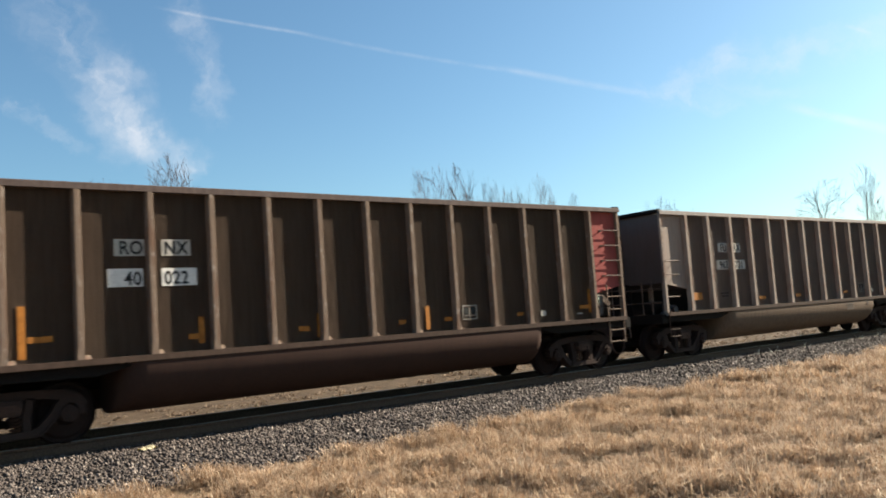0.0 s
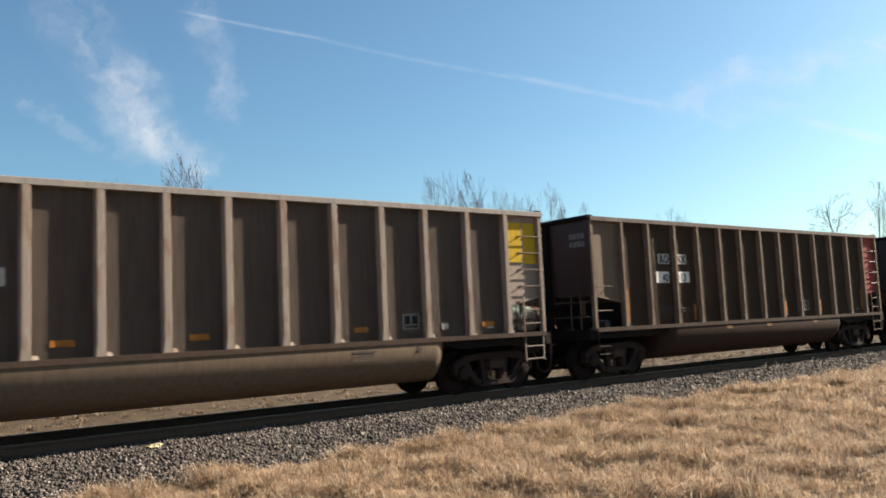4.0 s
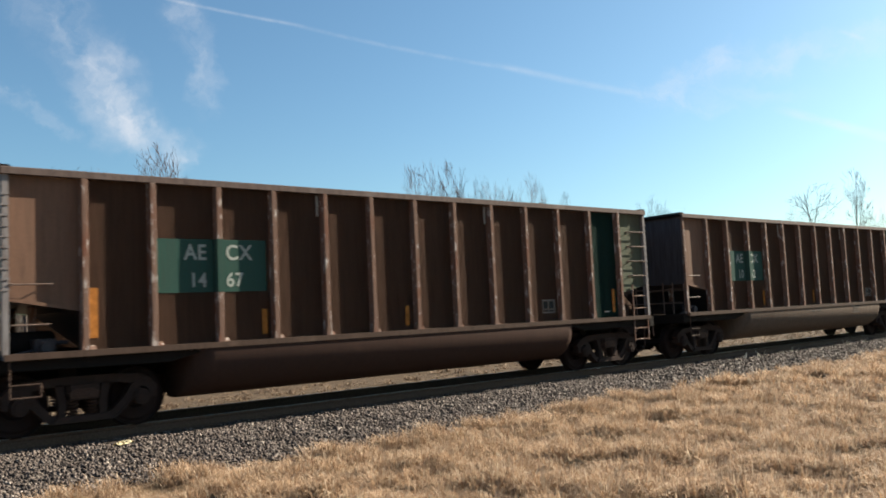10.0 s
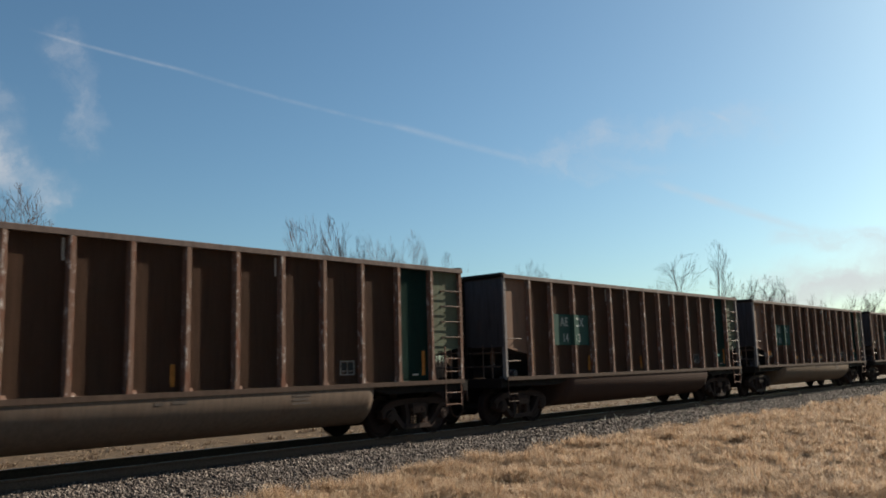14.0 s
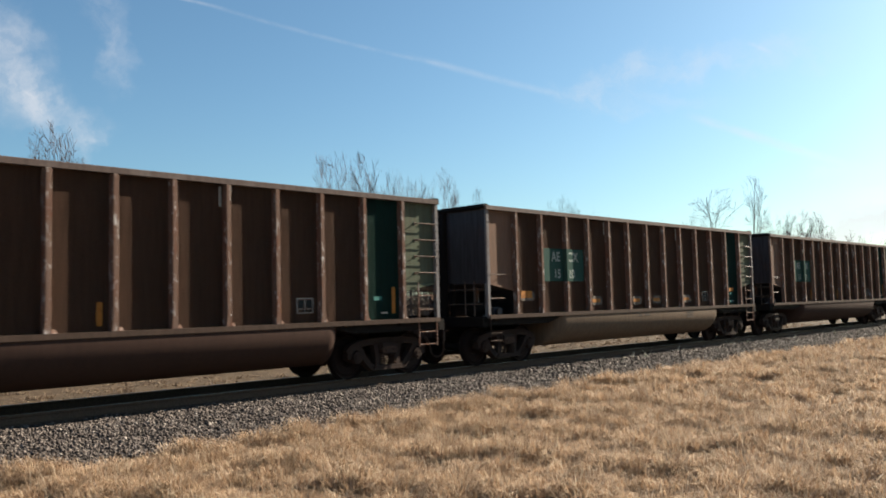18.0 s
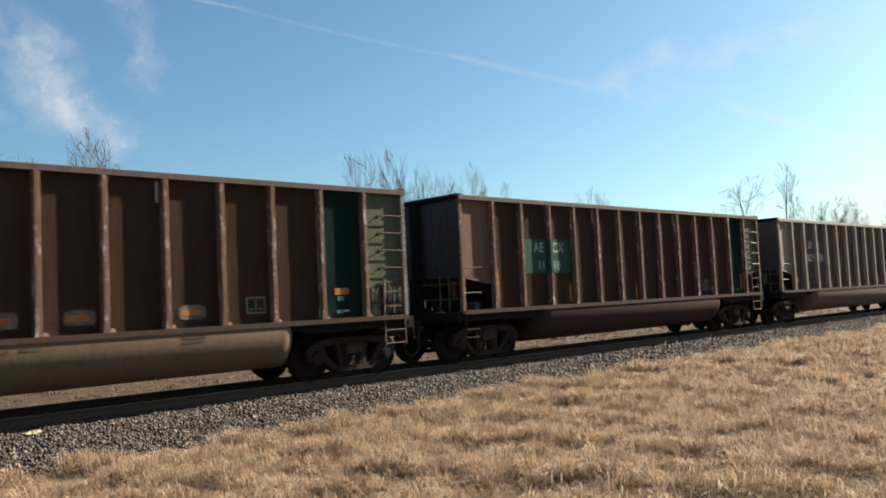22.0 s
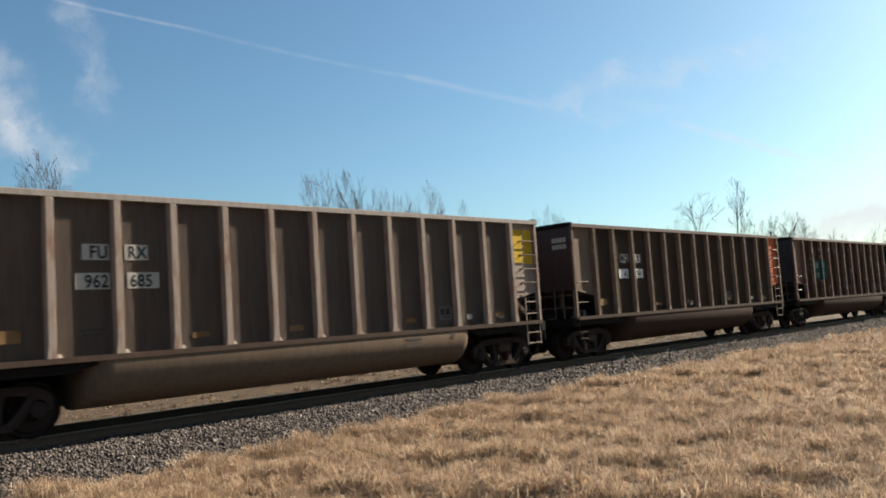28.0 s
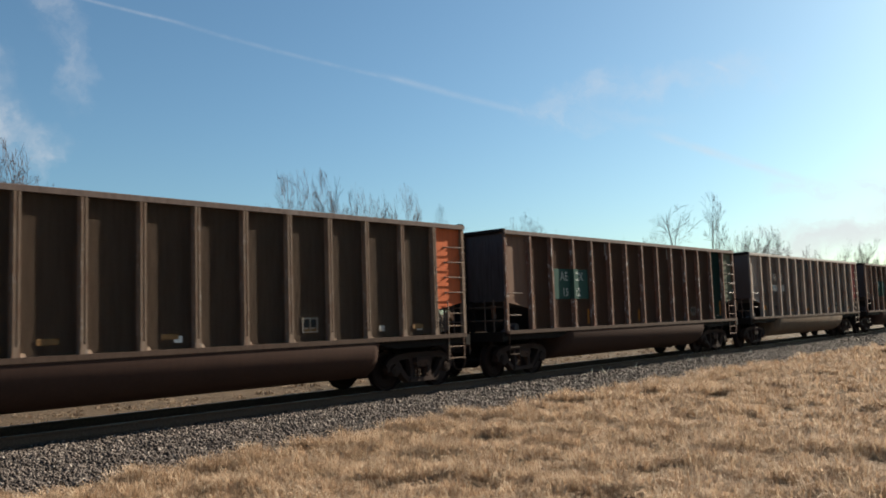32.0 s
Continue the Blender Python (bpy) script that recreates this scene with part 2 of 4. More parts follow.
BROWN = painted_steel("paint_brown", (0.146, 0.083, 0.058), gloss=0.08)
RED = painted_steel("paint_red", (0.28, 0.062, 0.058), wear=0.4)
ORANGE = painted_steel("paint_orange", (0.48, 0.115, 0.045), wear=0.35)
YELLOW = painted_steel("paint_yellow", (0.50, 0.32, 0.02), wear=0.3)
GREEN = painted_steel("paint_green", (0.022, 0.062, 0.052), wear=0.35, dirt=(0.03, 0.035, 0.03), rust=(0.04, 0.055, 0.043), grit=0.06)
SAGE = painted_steel("paint_sage", (0.075, 0.096, 0.067), wear=0.6)
BLACK = painted_steel("black_steel", (0.009, 0.008, 0.008), wear=0.5, dirt=(0.014, 0.011, 0.010), rust=(0.024, 0.015, 0.011), grit=0.04)
# dark, faintly blue steel for end walls, slope sheets and brake valve
DARK_STEEL = painted_steel("dark_steel", (0.044, 0.041, 0.048), rough=0.42, wear=0.8, dirt=(0.010, 0.009, 0.009), grit=0.06, gloss=0.12)
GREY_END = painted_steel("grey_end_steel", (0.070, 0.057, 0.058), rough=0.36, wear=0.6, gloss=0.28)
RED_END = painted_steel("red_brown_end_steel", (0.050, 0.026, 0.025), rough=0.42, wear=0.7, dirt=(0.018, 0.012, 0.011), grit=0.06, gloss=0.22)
CHORD = painted_steel("chord_paint", (0.085, 0.066, 0.062), wear=0.9, rust=(0.20, 0.18, 0.175), dirt=(0.04, 0.031, 0.03))
PALE_CHORD = painted_steel("pale_chord_paint", (0.24, 0.215, 0.20), wear=0.6, rust=(0.30, 0.27, 0.25), dirt=(0.10, 0.085, 0.078))
POST_TAN = peeling_post("post_tan", (0.165, 0.120, 0.092), (0.120, 0.068, 0.048), (0.34, 0.30, 0.27), 0.36)
POST_BROWN = peeling_post("post_brown", (0.130, 0.080, 0.062), (0.120, 0.046, 0.029), (0.48, 0.45, 0.43), 0.52)
CORNER_GREY = peeling_post("corner_grey", (0.175, 0.165, 0.168), (0.10, 0.08, 0.075), (0.26, 0.25, 0.25), 0.3)
POST_GREY = peeling_post("post_grey", (0.26, 0.21, 0.178), (0.18, 0.095, 0.065), (0.36, 0.33, 0.30), 0.30)
TRUCK = painted_steel("truck_steel", (0.036, 0.024, 0.021), rust=(0.055, 0.028, 0.020), dirt=(0.020, 0.015, 0.013), wear=0.6, grit=0.05)
WHEEL = painted_steel("wheel_steel", (0.022, 0.014, 0.013), rough=0.6, wear=0.5, dirt=(0.016, 0.012, 0.010), rust=(0.034, 0.017, 0.013), grit=0.03)
TREAD = plain("tread_steel", (0.35, 0.34, 0.33), 0.3, 1.0)
SPRING = plain("spring_steel", (0.055, 0.032, 0.024), 0.7)
RUNG = plain("rung_steel", (0.12, 0.085, 0.07), 0.6)
RUBBER = plain("rubber", (0.075, 0.045, 0.034), 0.7)
WHITE = plain("white_paint", (0.58, 0.56, 0.53), 0.6, spread=0.15)
PALE = plain("pale_patch", (0.34, 0.315, 0.28), 0.7, spread=0.15)
INK = plain("black_ink", (0.02, 0.02, 0.02), 0.6)
DARKPATCH = plain("dark_patch", (0.07, 0.062, 0.055), 0.7)
WORN_WHITE = plain("worn_white_stencil", (0.17, 0.16, 0.15), 0.8, spread=0.6, noise_scale=16)
SMUDGE = plain("pale_smudge", (0.125, 0.100, 0.082), 0.8, spread=0.5, noise_scale=7)
STENCIL = plain("worn_stencil", (0.062, 0.050, 0.044), 0.8, spread=0.5, noise_scale=20)
FADED_AMBER = plain("faded_amber", (0.15, 0.085, 0.038), 0.7, spread=0.3, noise_scale=8)
TEAL = plain("teal_patch", (0.05, 0.16, 0.14), 0.7, spread=0.3)
AMBER = plain("amber_stripe", (0.29, 0.115, 0.026), 0.6, spread=0.3, noise_scale=8)
LETTER_GREEN = plain("letter_pale_green", (0.25, 0.27, 0.25), 0.6, spread=0.2)
RAIL = plain("rail_rust", (0.085, 0.055, 0.04), 0.75)
RAILTOP = plain("rail_top", (0.26, 0.25, 0.24), 0.45, 1.0)
TIE = plain("tie_wood", (0.045, 0.036, 0.03), 0.9, noise_scale=12)

# ---------------------------------------------------------------- mesh helpers


def box(bm, x0, x1, y0, y1, z0, z1):
    vs = [bm.verts.new(p) for p in ((x0, y0, z0), (x1, y0, z0), (x1, y1, z0), (x0, y1, z0),
                                    (x0, y0, z1), (x1, y0, z1), (x1, y1, z1), (x0, y1, z1))]
    for f in ((0, 3, 2, 1), (4, 5, 6, 7), (0, 1, 5, 4), (1, 2, 6, 5), (2, 3, 7, 6), (3, 0, 4, 7)):
        bm.faces.new([vs[i] for i in f])
    return vs


def prism(bm, profile, axis, a, b):
    """A polygon of (u, v) drawn out along an axis from a to b; u, v are the two other axes in order."""
    def at(u, v, w):
        return {"x": (w, u, v), "y": (u, w, v), "z": (u, v, w)}[axis]
    lo, hi = [bm.verts.new(at(u, v, a)) for u, v in profile], [bm.verts.new(at(u, v, b)) for u, v in profile]
    n = len(profile)
    bm.faces.new(lo[::-1])
    bm.faces.new(hi)
    for i in range(n):
        bm.faces.new((lo[i], lo[(i + 1) % n], hi[(i + 1) % n], hi[i]))


def rod(bm, p, q, r, n=8, r2=None):
    p, q = Vector(p), Vector(q)
    d = (q - p).normalized()
    s = d.orthogonal().normalized()
    t = d.cross(s)
    rings = []
    for c, rr in ((p, r), (q, r if r2 is None else r2)):
        rings.append([bm.verts.new(c + (s * math.cos(2 * math.pi * i / n) + t * math.sin(2 * math.pi * i / n)) * rr) for i in range(n)])
    for i in range(n):
        bm.faces.new((rings[0][i], rings[0][(i + 1) % n], rings[1][(i + 1) % n], rings[1][i]))
    bm.faces.new(rings[0][::-1])
    bm.faces.new(rings[1])


def tube(bm, points, r, n=6):
    for p, q in zip(points, points[1:]):
        rod(bm, p, q, r, n)


def lathe_y(bm, profile, n=28, cy=0.0):
    """Turn (y, radius) about the y axis."""
    rings = []
    for y, r in profile:
        rings.append([bm.verts.new((r * math.cos(2 * math.pi * i / n), cy + y, r * math.sin(2 * math.pi * i / n))) for i in range(n)])
    for a, b in zip(rings, rings[1:]):
        for i in range(n):
            bm.faces.new((a[i], a[(i + 1) % n], b[(i + 1) % n], b[i]))
    bm.faces.new(rings[0][::-1])
    bm.faces.new(rings[-1])


def bevel(bm, w):
    bmesh.ops.bevel(bm, geom=list(bm.edges), offset=w, segments=1, affect="EDGES", profile=0.5)


def done(bm, name, mat, smooth=False):
    bmesh.ops.recalc_face_normals(bm, faces=bm.faces)
    me = bpy.data.meshes.new(name)
    bm.to_mesh(me)
    bm.free()
    me.materials.append(mat)
    if smooth:
        for p in me.polygons:
            p.use_smooth = True
        me.set_sharp_from_angle(angle=radians(40))
    return me


SHAPES = {}


def shape(name, mat, build, key="", smooth=False):
    """One mesh for each look of a repeated part."""
    k = (name, mat.name, key)
    if k not in SHAPES:
        bm = bmesh.new()
        build(bm)
        SHAPES[k] = done(bm, name, mat, smooth)
    return SHAPES[k]


def put(name, me, parent, m=None, label=""):
    ob = new(name, me)
    ob.parent = parent
    if m is not None:
        ob.matrix_basis = m
    return tagged(ob, label)


def sheet_mesh(name, verts, faces, mat):
    """A big mesh straight from arrays of points and triangles."""
    me = bpy.data.meshes.new(name)
    v, f = np.asarray(verts, np.float32), np.asarray(faces, np.int32)
    k = f.shape[1]
    me.vertices.add(len(v))
    me.vertices.foreach_set("co", v.ravel())
    me.loops.add(f.size)
    me.loops.foreach_set("vertex_index", f.ravel())
    me.polygons.add(len(f))
    me.polygons.foreach_set("loop_start", np.arange(0, f.size, k, dtype=np.int32))
    me.update(calc_edges=True)
    me.materials.append(mat)
    return me


# ---------------------------------------------------------------- ground
TRACK_Y = 14.4
GRASS_Z = -0.30


def wave(x, y, seed, scale, octaves=3):
    """Cheap smooth relief from sums of sines, -1 to 1."""
    r = np.random.RandomState(seed)
    out, amp, tot = 0.0, 1.0, 0.0
    for _ in range(octaves):
        for _ in range(5):
            a, p = r.uniform(0, 2 * math.pi), r.uniform(0, 2 * math.pi)
            k = 2 * math.pi / scale * r.uniform(0.6, 1.4)
            out = out + amp * np.sin(k * (x * math.cos(a) + y * math.sin(a)) + p)
        tot += amp * 2.2
        scale, amp = scale * 0.45, amp * 0.55
    return out / tot


def toe(x):
    """Where the grass meets the ballast, as a distance across the track."""
    return 10.35 + 0.22 * wave(x, x * 0 + 3.0, 5, 3.5)


def ground_z(x, y):
    """The land: mown grass, the ballast bed's foot, the field behind and a low rise far off."""
    x, y = np.asarray(x, float), np.asarray(y, float)
    z = GRASS_Z + 0.05 * wave(x, y, 1, 7.0)
    z = z + 0.035 * wave(x, y, 21, 1.1) * (y < 11)
    behind = np.clip((y - 16.5) / 3.0, 0, 1)
    z = z * (1 - behind) + (-0.55 + 0.10 * wave(x, y, 2, 14.0)) * behind
    z = z + 2.6 * np.clip((y - 52) / 30, 0, 1) ** 1.5
    return z


def grid(xs, ys, zfun):
    X, Y = np.meshgrid(xs, ys)
    Z = zfun(X, Y)
    n, m = len(xs), len(ys)
    i = np.arange(n * m).reshape(m, n)
    f = np.stack([i[:-1, :-1], i[:-1, 1:], i[1:, 1:], i[1:, :-1]], -1).reshape(-1, 4)
    return np.stack([X, Y, Z], -1).reshape(-1, 3), f


def field_material():
    m, nt, bs = tree_of("dry_grass_ground")
    v = coords(nt)
    big, mid, fine = noise_tex(nt, v, 0.35, 5), noise_tex(nt, v, 3.0, 6, 0.7), noise_tex(nt, v, 40, 4, 0.7)
    c = ramp(nt, mid, [(0.3, (0.128, 0.082, 0.048)), (0.7, (0.256, 0.178, 0.109))])
    c = mix(nt, ramp(nt, big, [(0.35, (0, 0, 0)), (0.7, (0.5, 0.5, 0.5))]), c, (0.256, 0.188, 0.122))
    sep = nt.nodes.new("ShaderNodeSeparateXYZ")
    nt.links.new(v, sep.inputs[0])
    far = nt.nodes.new("ShaderNodeMapRange")
    far.inputs["From Min"].default_value, far.inputs["From Max"].default_value = 17.0, 19.0
    nt.links.new(sep.outputs[1], far.inputs["Value"])
    field = ramp(nt, mid, [(0.3, (0.040, 0.027, 0.018)), (0.7, (0.116, 0.082, 0.053))])
    c = mix(nt, far.outputs["Result"], c, field)
    c = mix(nt, ramp(nt, fine, [(0.35, (0.7, 0.7, 0.7)), (0.6, (0, 0, 0))]), c, (0.060, 0.038, 0.021))
    nt.links.new(c, bs.inputs["Base Color"])
    bs.inputs["Roughness"].default_value = 0.95
    bs.inputs["Specular IOR Level"].default_value = 0.1
    bump(nt, bs, fine, 0.8, 0.04)
    return m


SOIL = field_material()


def steps(*spans):
    out = []
    for a, b, n in spans:
        out += list(np.linspace(a, b, n, endpoint=False))
    return np.array(out + [spans[-1][1]])


gx = steps((-2500, -200, 10), (-200, -20, 18), (-20, 60, 160), (60, 250, 50), (250, 2500, 12))
gy = steps((-2500, -100, 10), (-100, -8, 12), (-8, 20, 112), (20, 120, 60), (120, 2500, 12))
gv, gf = grid(gx, gy, lambda X, Y: ground_z(X, Y) - 0.25 * ((Y > toe(X) + 0.15) & (Y < 18.4)))
tagged(new("ground", sheet_mesh("ground", gv, gf, SOIL)), "dry straw-coloured grassland reaching to the horizon", "ground", kind="structure")


def bed_z(y):
    """The ballast bed's cross-section."""
    d = np.abs(np.asarray(y, float) - TRACK_Y)
    return np.where(d < 1.75, -0.20, np.where(d < 4.4, -0.20 - (d - 1.75) / 2.65 * 0.22, -0.42 - (d - 4.4) * 0.6))


def ballast_ground():
    m, nt, bs = tree_of("ballast_bed")
    v = coords(nt)
    vo = nt.nodes.new("ShaderNodeTexVoronoi")
    vo.inputs["Scale"].default_value = 18
    nt.links.new(v, vo.inputs["Vector"])
    f = noise_tex(nt, v, 2.0, 5)
    c = ramp(nt, vo.outputs["Color"], [(0.1, (0.028, 0.022, 0.018)), (0.9, (0.108, 0.085, 0.072))])
    c = mix(nt, ramp(nt, f, [(0.4, (0, 0, 0)), (0.7, (0.5, 0.5, 0.5))]), c, (0.035, 0.032, 0.028))
    nt.links.new(c, bs.inputs["Base Color"])
    bs.inputs["Roughness"].default_value = 0.9
    bump(nt, bs, vo.outputs["Distance"], 1.0, 0.05)
    return m


bx = steps((-60, 0, 60), (0, 60, 240), (60, 400, 80))
by = np.linspace(TRACK_Y - 4.6, TRACK_Y + 4.2, 45)
bv, bf = grid(bx, by, lambda X, Y: bed_z(Y) + 0.02 * wave(X, Y, 9, 0.9))
tagged(new("ballast_bed", sheet_mesh("ballast_bed", bv, bf, ballast_ground())), "grey crushed-stone ballast bed under the rails", "ballast", kind="structure")


def rails():
    prof = [(-0.075, -0.18), (0.075, -0.18), (0.075, -0.165), (0.015, -0.145), (0.010, -0.05), (0.036, -0.035), (0.036, -0.008), (0.026, 0.0),
            (-0.026, 0.0), (-0.036, -0.008), (-0.036, -0.035), (-0.010, -0.05), (-0.015, -0.145), (-0.075, -0.165)]
    for s in (-1, 1):
        bm = bmesh.new()
        prism(bm, prof, "x", -60, 420)
        r = new("rail", done(bm, "rail", RAIL))
        r.location = (0, TRACK_Y + s * 0.753, 0)
        tagged(r, "rusty steel rail with a bright worn running edge", "rail", "rails of the track")
        bm = bmesh.new()
        box(bm, -60, 420, -0.024, 0.024, 0.0005, 0.0025)
        put("running_band", done(bm, "running_band", RAILTOP), r, None, "polished running surface")


rails()


def ties():
    me = None
    for i in range(150):
        if me is None:
            bm = bmesh.new()
            box(bm, -0.115, 0.115, -1.3, 1.3, -0.36, -0.182)
            bevel(bm, 0.008)
            me = done(bm, "tie", TIE)
        t = new("tie", me)
        t.location = (-12 + i * 0.55, TRACK_Y, random.uniform(-0.006, 0.0))
        t.rotation_euler = (0, 0, random.uniform(-0.012, 0.012))
        tagged(t, "dark creosoted wooden tie sunk in the ballast", "railway tie", "ties under the rails")


ties()

# ---------------------------------------------------------------- the coal cars
PITCH = 16.18                          # between coupler faces
TOP, CHORD_Z, SILL_Z, SILL_TOP = 3.86, 3.755, 1.145, 1.235
PANEL_Y, OUT_Y = 1.432, 1.56
END_X = 7.23
POSTS = [-6.18, -5.17, -4.09, -3.09, -2.07, -1.07, -0.04, 0.97, 1.99, 3.02, 4.05, 5.13, 6.19]
TRUCK_X, AXLE_X, WHEEL_R = 6.10, 0.865, 0.457
LETTERS = {}


def letters(text, size, mat):
    """Flat lettering as a mesh, standing upright and facing the viewer's side, left end of the base line at the origin."""
    k = (text, size, mat.name)
    if k not in LETTERS:
        cu = bpy.data.curves.new("lettering", "FONT")
        cu.body, cu.size, cu.extrude, cu.space_character, cu.offset = text, size, 0.002, 1.08, 0.006
        ob = new("lettering", cu)
        bpy.context.view_layer.update()
        me = bpy.data.meshes.new_from_object(ob.evaluated_get(bpy.context.evaluated_depsgraph_get()))
        bpy.data.objects.remove(ob)
        bpy.data.curves.remove(cu)
        me.name = "lettering"
        me.materials.clear()
        me.materials.append(mat)
        LETTERS[k] = me
    return LETTERS[k]


def b_panel(bm):
    """A side sheet between two posts, slightly dished, with rivet heads along one edge."""
    n = 4
    rows = []
    for i in range(n + 1):
        x = -0.52 + 1.04 * i / n
        d = 0.008 * math.sin(math.pi * i / n)
        rows.append([bm.verts.new((x, d, z)) for z in (SILL_TOP - 0.02, 1.9, 2.7, CHORD_Z + 0.02)])
    for a, b in zip(rows, rows[1:]):
        for j in range(3):
            bm.faces.new((a[j], b[j], b[j + 1], a[j + 1]))
    bmesh.ops.solidify(bm, geom=list(bm.faces), thickness=-0.012)
    for z in np.arange(1.35, 3.6, 0.11):
        box(bm, 0.425, 0.441, -0.004, 0.004, z, z + 0.018)


def b_end_panel(bm):
    """The end bay's sheet with its cut-up lower edge; the car's end lies at +x."""
    prism(bm, [(-0.53, 1.83), (0.53, 2.02), (0.53, CHORD_Z + 0.02), (-0.53, CHORD_Z + 0.02)], "y", -0.004, 0.008)
    prism(bm, [(-0.53, 1.79), (0.53, 1.98), (0.53, 2.03), (-0.53, 1.84)], "y", -0.03, 0.008)


def b_post(w, groove=False):
    """Hat-section side post of half width w, flared at its foot, with a small sloped gusset plate on the sill beside it."""
    d = OUT_Y - PANEL_Y - 0.002

    def build(bm):
        if groove:                     # two pressed ridges with a groove between them
            prism(bm, [(-w - 0.016, 0.0), (-w, -d), (-w * 0.35, -d), (-w * 0.25, -d + 0.05), (w * 0.25, -d + 0.05), (w * 0.35, -d), (w, -d), (w + 0.016, 0.0)], "z", SILL_TOP, CHORD_Z)
        else:
            prism(bm, [(-w - 0.016, 0.0), (-w, -d + 0.008), (-w + 0.008, -d), (w - 0.008, -d), (w, -d + 0.008), (w + 0.016, 0.0)], "z", SILL_TOP, CHORD_Z)
        lo = [bm.verts.new(p) for p in ((-w * 1.45, 0, SILL_TOP), (w * 1.45, 0, SILL_TOP), (w * 1.3, -d - 0.001, SILL_TOP), (-w * 1.3, -d - 0.001, SILL_TOP))]
        hi = [bm.verts.new(p) for p in ((-w - 0.018, 0, SILL_TOP + 0.16), (w + 0.018, 0, SILL_TOP + 0.16), (w + 0.001, -d - 0.001, SILL_TOP + 0.16), (-w - 0.001, -d - 0.001, SILL_TOP + 0.16))]
        bm.faces.new(lo[::-1])
        bm.faces.new(hi)
        for i in range(4):
            bm.faces.new((lo[i], lo[(i + 1) % 4], hi[(i + 1) % 4], hi[i]))
        prism(bm, [(0.0, SILL_TOP), (-0.05, SILL_TOP), (0.0, SILL_TOP + 0.06)], "x", w * 1.2, w * 1.2 + 0.11)
    return build


def b_chord(bm):
    prism(bm, [(-OUT_Y, CHORD_Z), (-OUT_Y + 0.012, TOP - 0.012), (-OUT_Y + 0.03, TOP), (-1.36, TOP), (-1.34, CHORD_Z + 0.02), (-1.36, CHORD_Z)], "x", -END_X - 0.06, END_X + 0.06)


def b_sill(bm):
    prism(bm, [(-OUT_Y, SILL_Z), (-OUT_Y, SILL_TOP), (-1.40, SILL_TOP), (-1.40, SILL_TOP - 0.02), (-OUT_Y + 0.02, SILL_TOP - 0.02), (-OUT_Y + 0.02, SILL_Z + 0.015), (-1.40, SILL_Z + 0.015), (-1.40, SILL_Z)], "x", -END_X - 0.02, END_X + 0.02)
    for x in np.arange(-4.6, 4.7, 0.115):
        box(bm, x, x + 0.032, -OUT_Y + 0.03, -OUT_Y + 0.075, SILL_Z - 0.022, SILL_Z + 0.004)


def b_under_sill(bm):
    """Dark bolster skirt over a truck."""
    prism(bm, [(-1.25, SILL_Z), (1.55, SILL_Z), (1.9, SILL_Z - 0.01), (1.2, 0.97), (-1.25, 0.99)], "y", -1.44, 1.44)


def b_end_wall(bm):
    prism(bm, [(-0.012, -1.46), (0.045, -1.46), (0.045, -1.38), (0.0, -1.37), (0.0, 1.37), (0.045, 1.38), (0.045, 1.46), (-0.012, 1.46)], "z", 2.0, TOP - 0.05)


def b_end_chord(bm):
    prism(bm, [(-0.08, CHORD_Z + 0.03), (0.10, CHORD_Z + 0.03), (0.13, TOP - 0.03), (0.08, TOP + 0.035), (-0.06, TOP + 0.035), (-0.08, TOP)], "y", -1.50, 1.50)


def b_end_column(bm):
    prism(bm, [(0.0, -0.17), (0.10, -0.14), (0.10, 0.14), (0.0, 0.17)], "z", 1.20, TOP - 0.08)


def b_slope(bm):
    prism(bm, [(END_X - 0.01, 2.02), (6.2, 1.84), (5.45, 1.22), (5.45, 1.20), (6.22, 1.82), (END_X - 0.01, 1.99)], "y", -1.40, 1.40)


def b_tub(bm):
    """One of the two bellies between the trucks: a barrel flank rolling under, ends rounded in plan."""
    def section(inset):
        y0 = -1.535 + inset
        p = [(y0, 1.143)] + [(y0 + (-0.72 - y0) * (1 - math.cos(a)), 1.06 - 0.71 * math.sin(a)) for a in np.linspace(0, math.pi / 2, 11)]
        return p + [(-0.25 - 0.2 + 0.2 * math.sin(a), 0.55 - 0.2 * math.cos(a)) for a in np.linspace(0, math.pi / 2, 4)] + [(-0.25, 1.143)]
    ends = [(4.20 + 0.36 * math.sin(a), 0.42 * (1 - math.cos(a))) for a in np.linspace(0, math.pi / 2, 7)]
    rings = []
    for x, k in [(-x, k) for x, k in ends[::-1]] + ends:
        rings.append([bm.verts.new((x, y, z)) for y, z in section(k)])
    for a, b in zip(rings, rings[1:]):
        for i in range(len(a) - 1):
            bm.faces.new((a[i], a[i + 1], b[i + 1], b[i]))
    bm.faces.new(rings[0])
    bm.faces.new(rings[-1][::-1])


def b_center_sill(bm):
    box(bm, -7.45, 7.45, -0.19, 0.19, 0.72, 1.12)
    box(bm, -7.45, 7.45, -0.26, 0.26, 1.08, 1.13)


def b_platform(bm):
    box(bm, 6.1, 7.36, -1.48, 1.48, 1.10, 1.16)
    box(bm, 7.28, 7.44, -1.48, 1.48, 0.96, 1.20)


def b_corner(bm):
    prism(bm, [(-0.04, 0.06), (-0.04, -0.045), (0.045, -0.045), (0.045, 0.06)], "z", 1.16, CHORD_Z)
    for z in np.arange(2.1, 3.6, 0.15):
        prism(bm, [(-0.085, z), (-0.03, z + 0.01), (0.048, z + 0.01), (0.048, z + 0.045), (-0.03, z + 0.06)], "y", -0.056, -0.03)


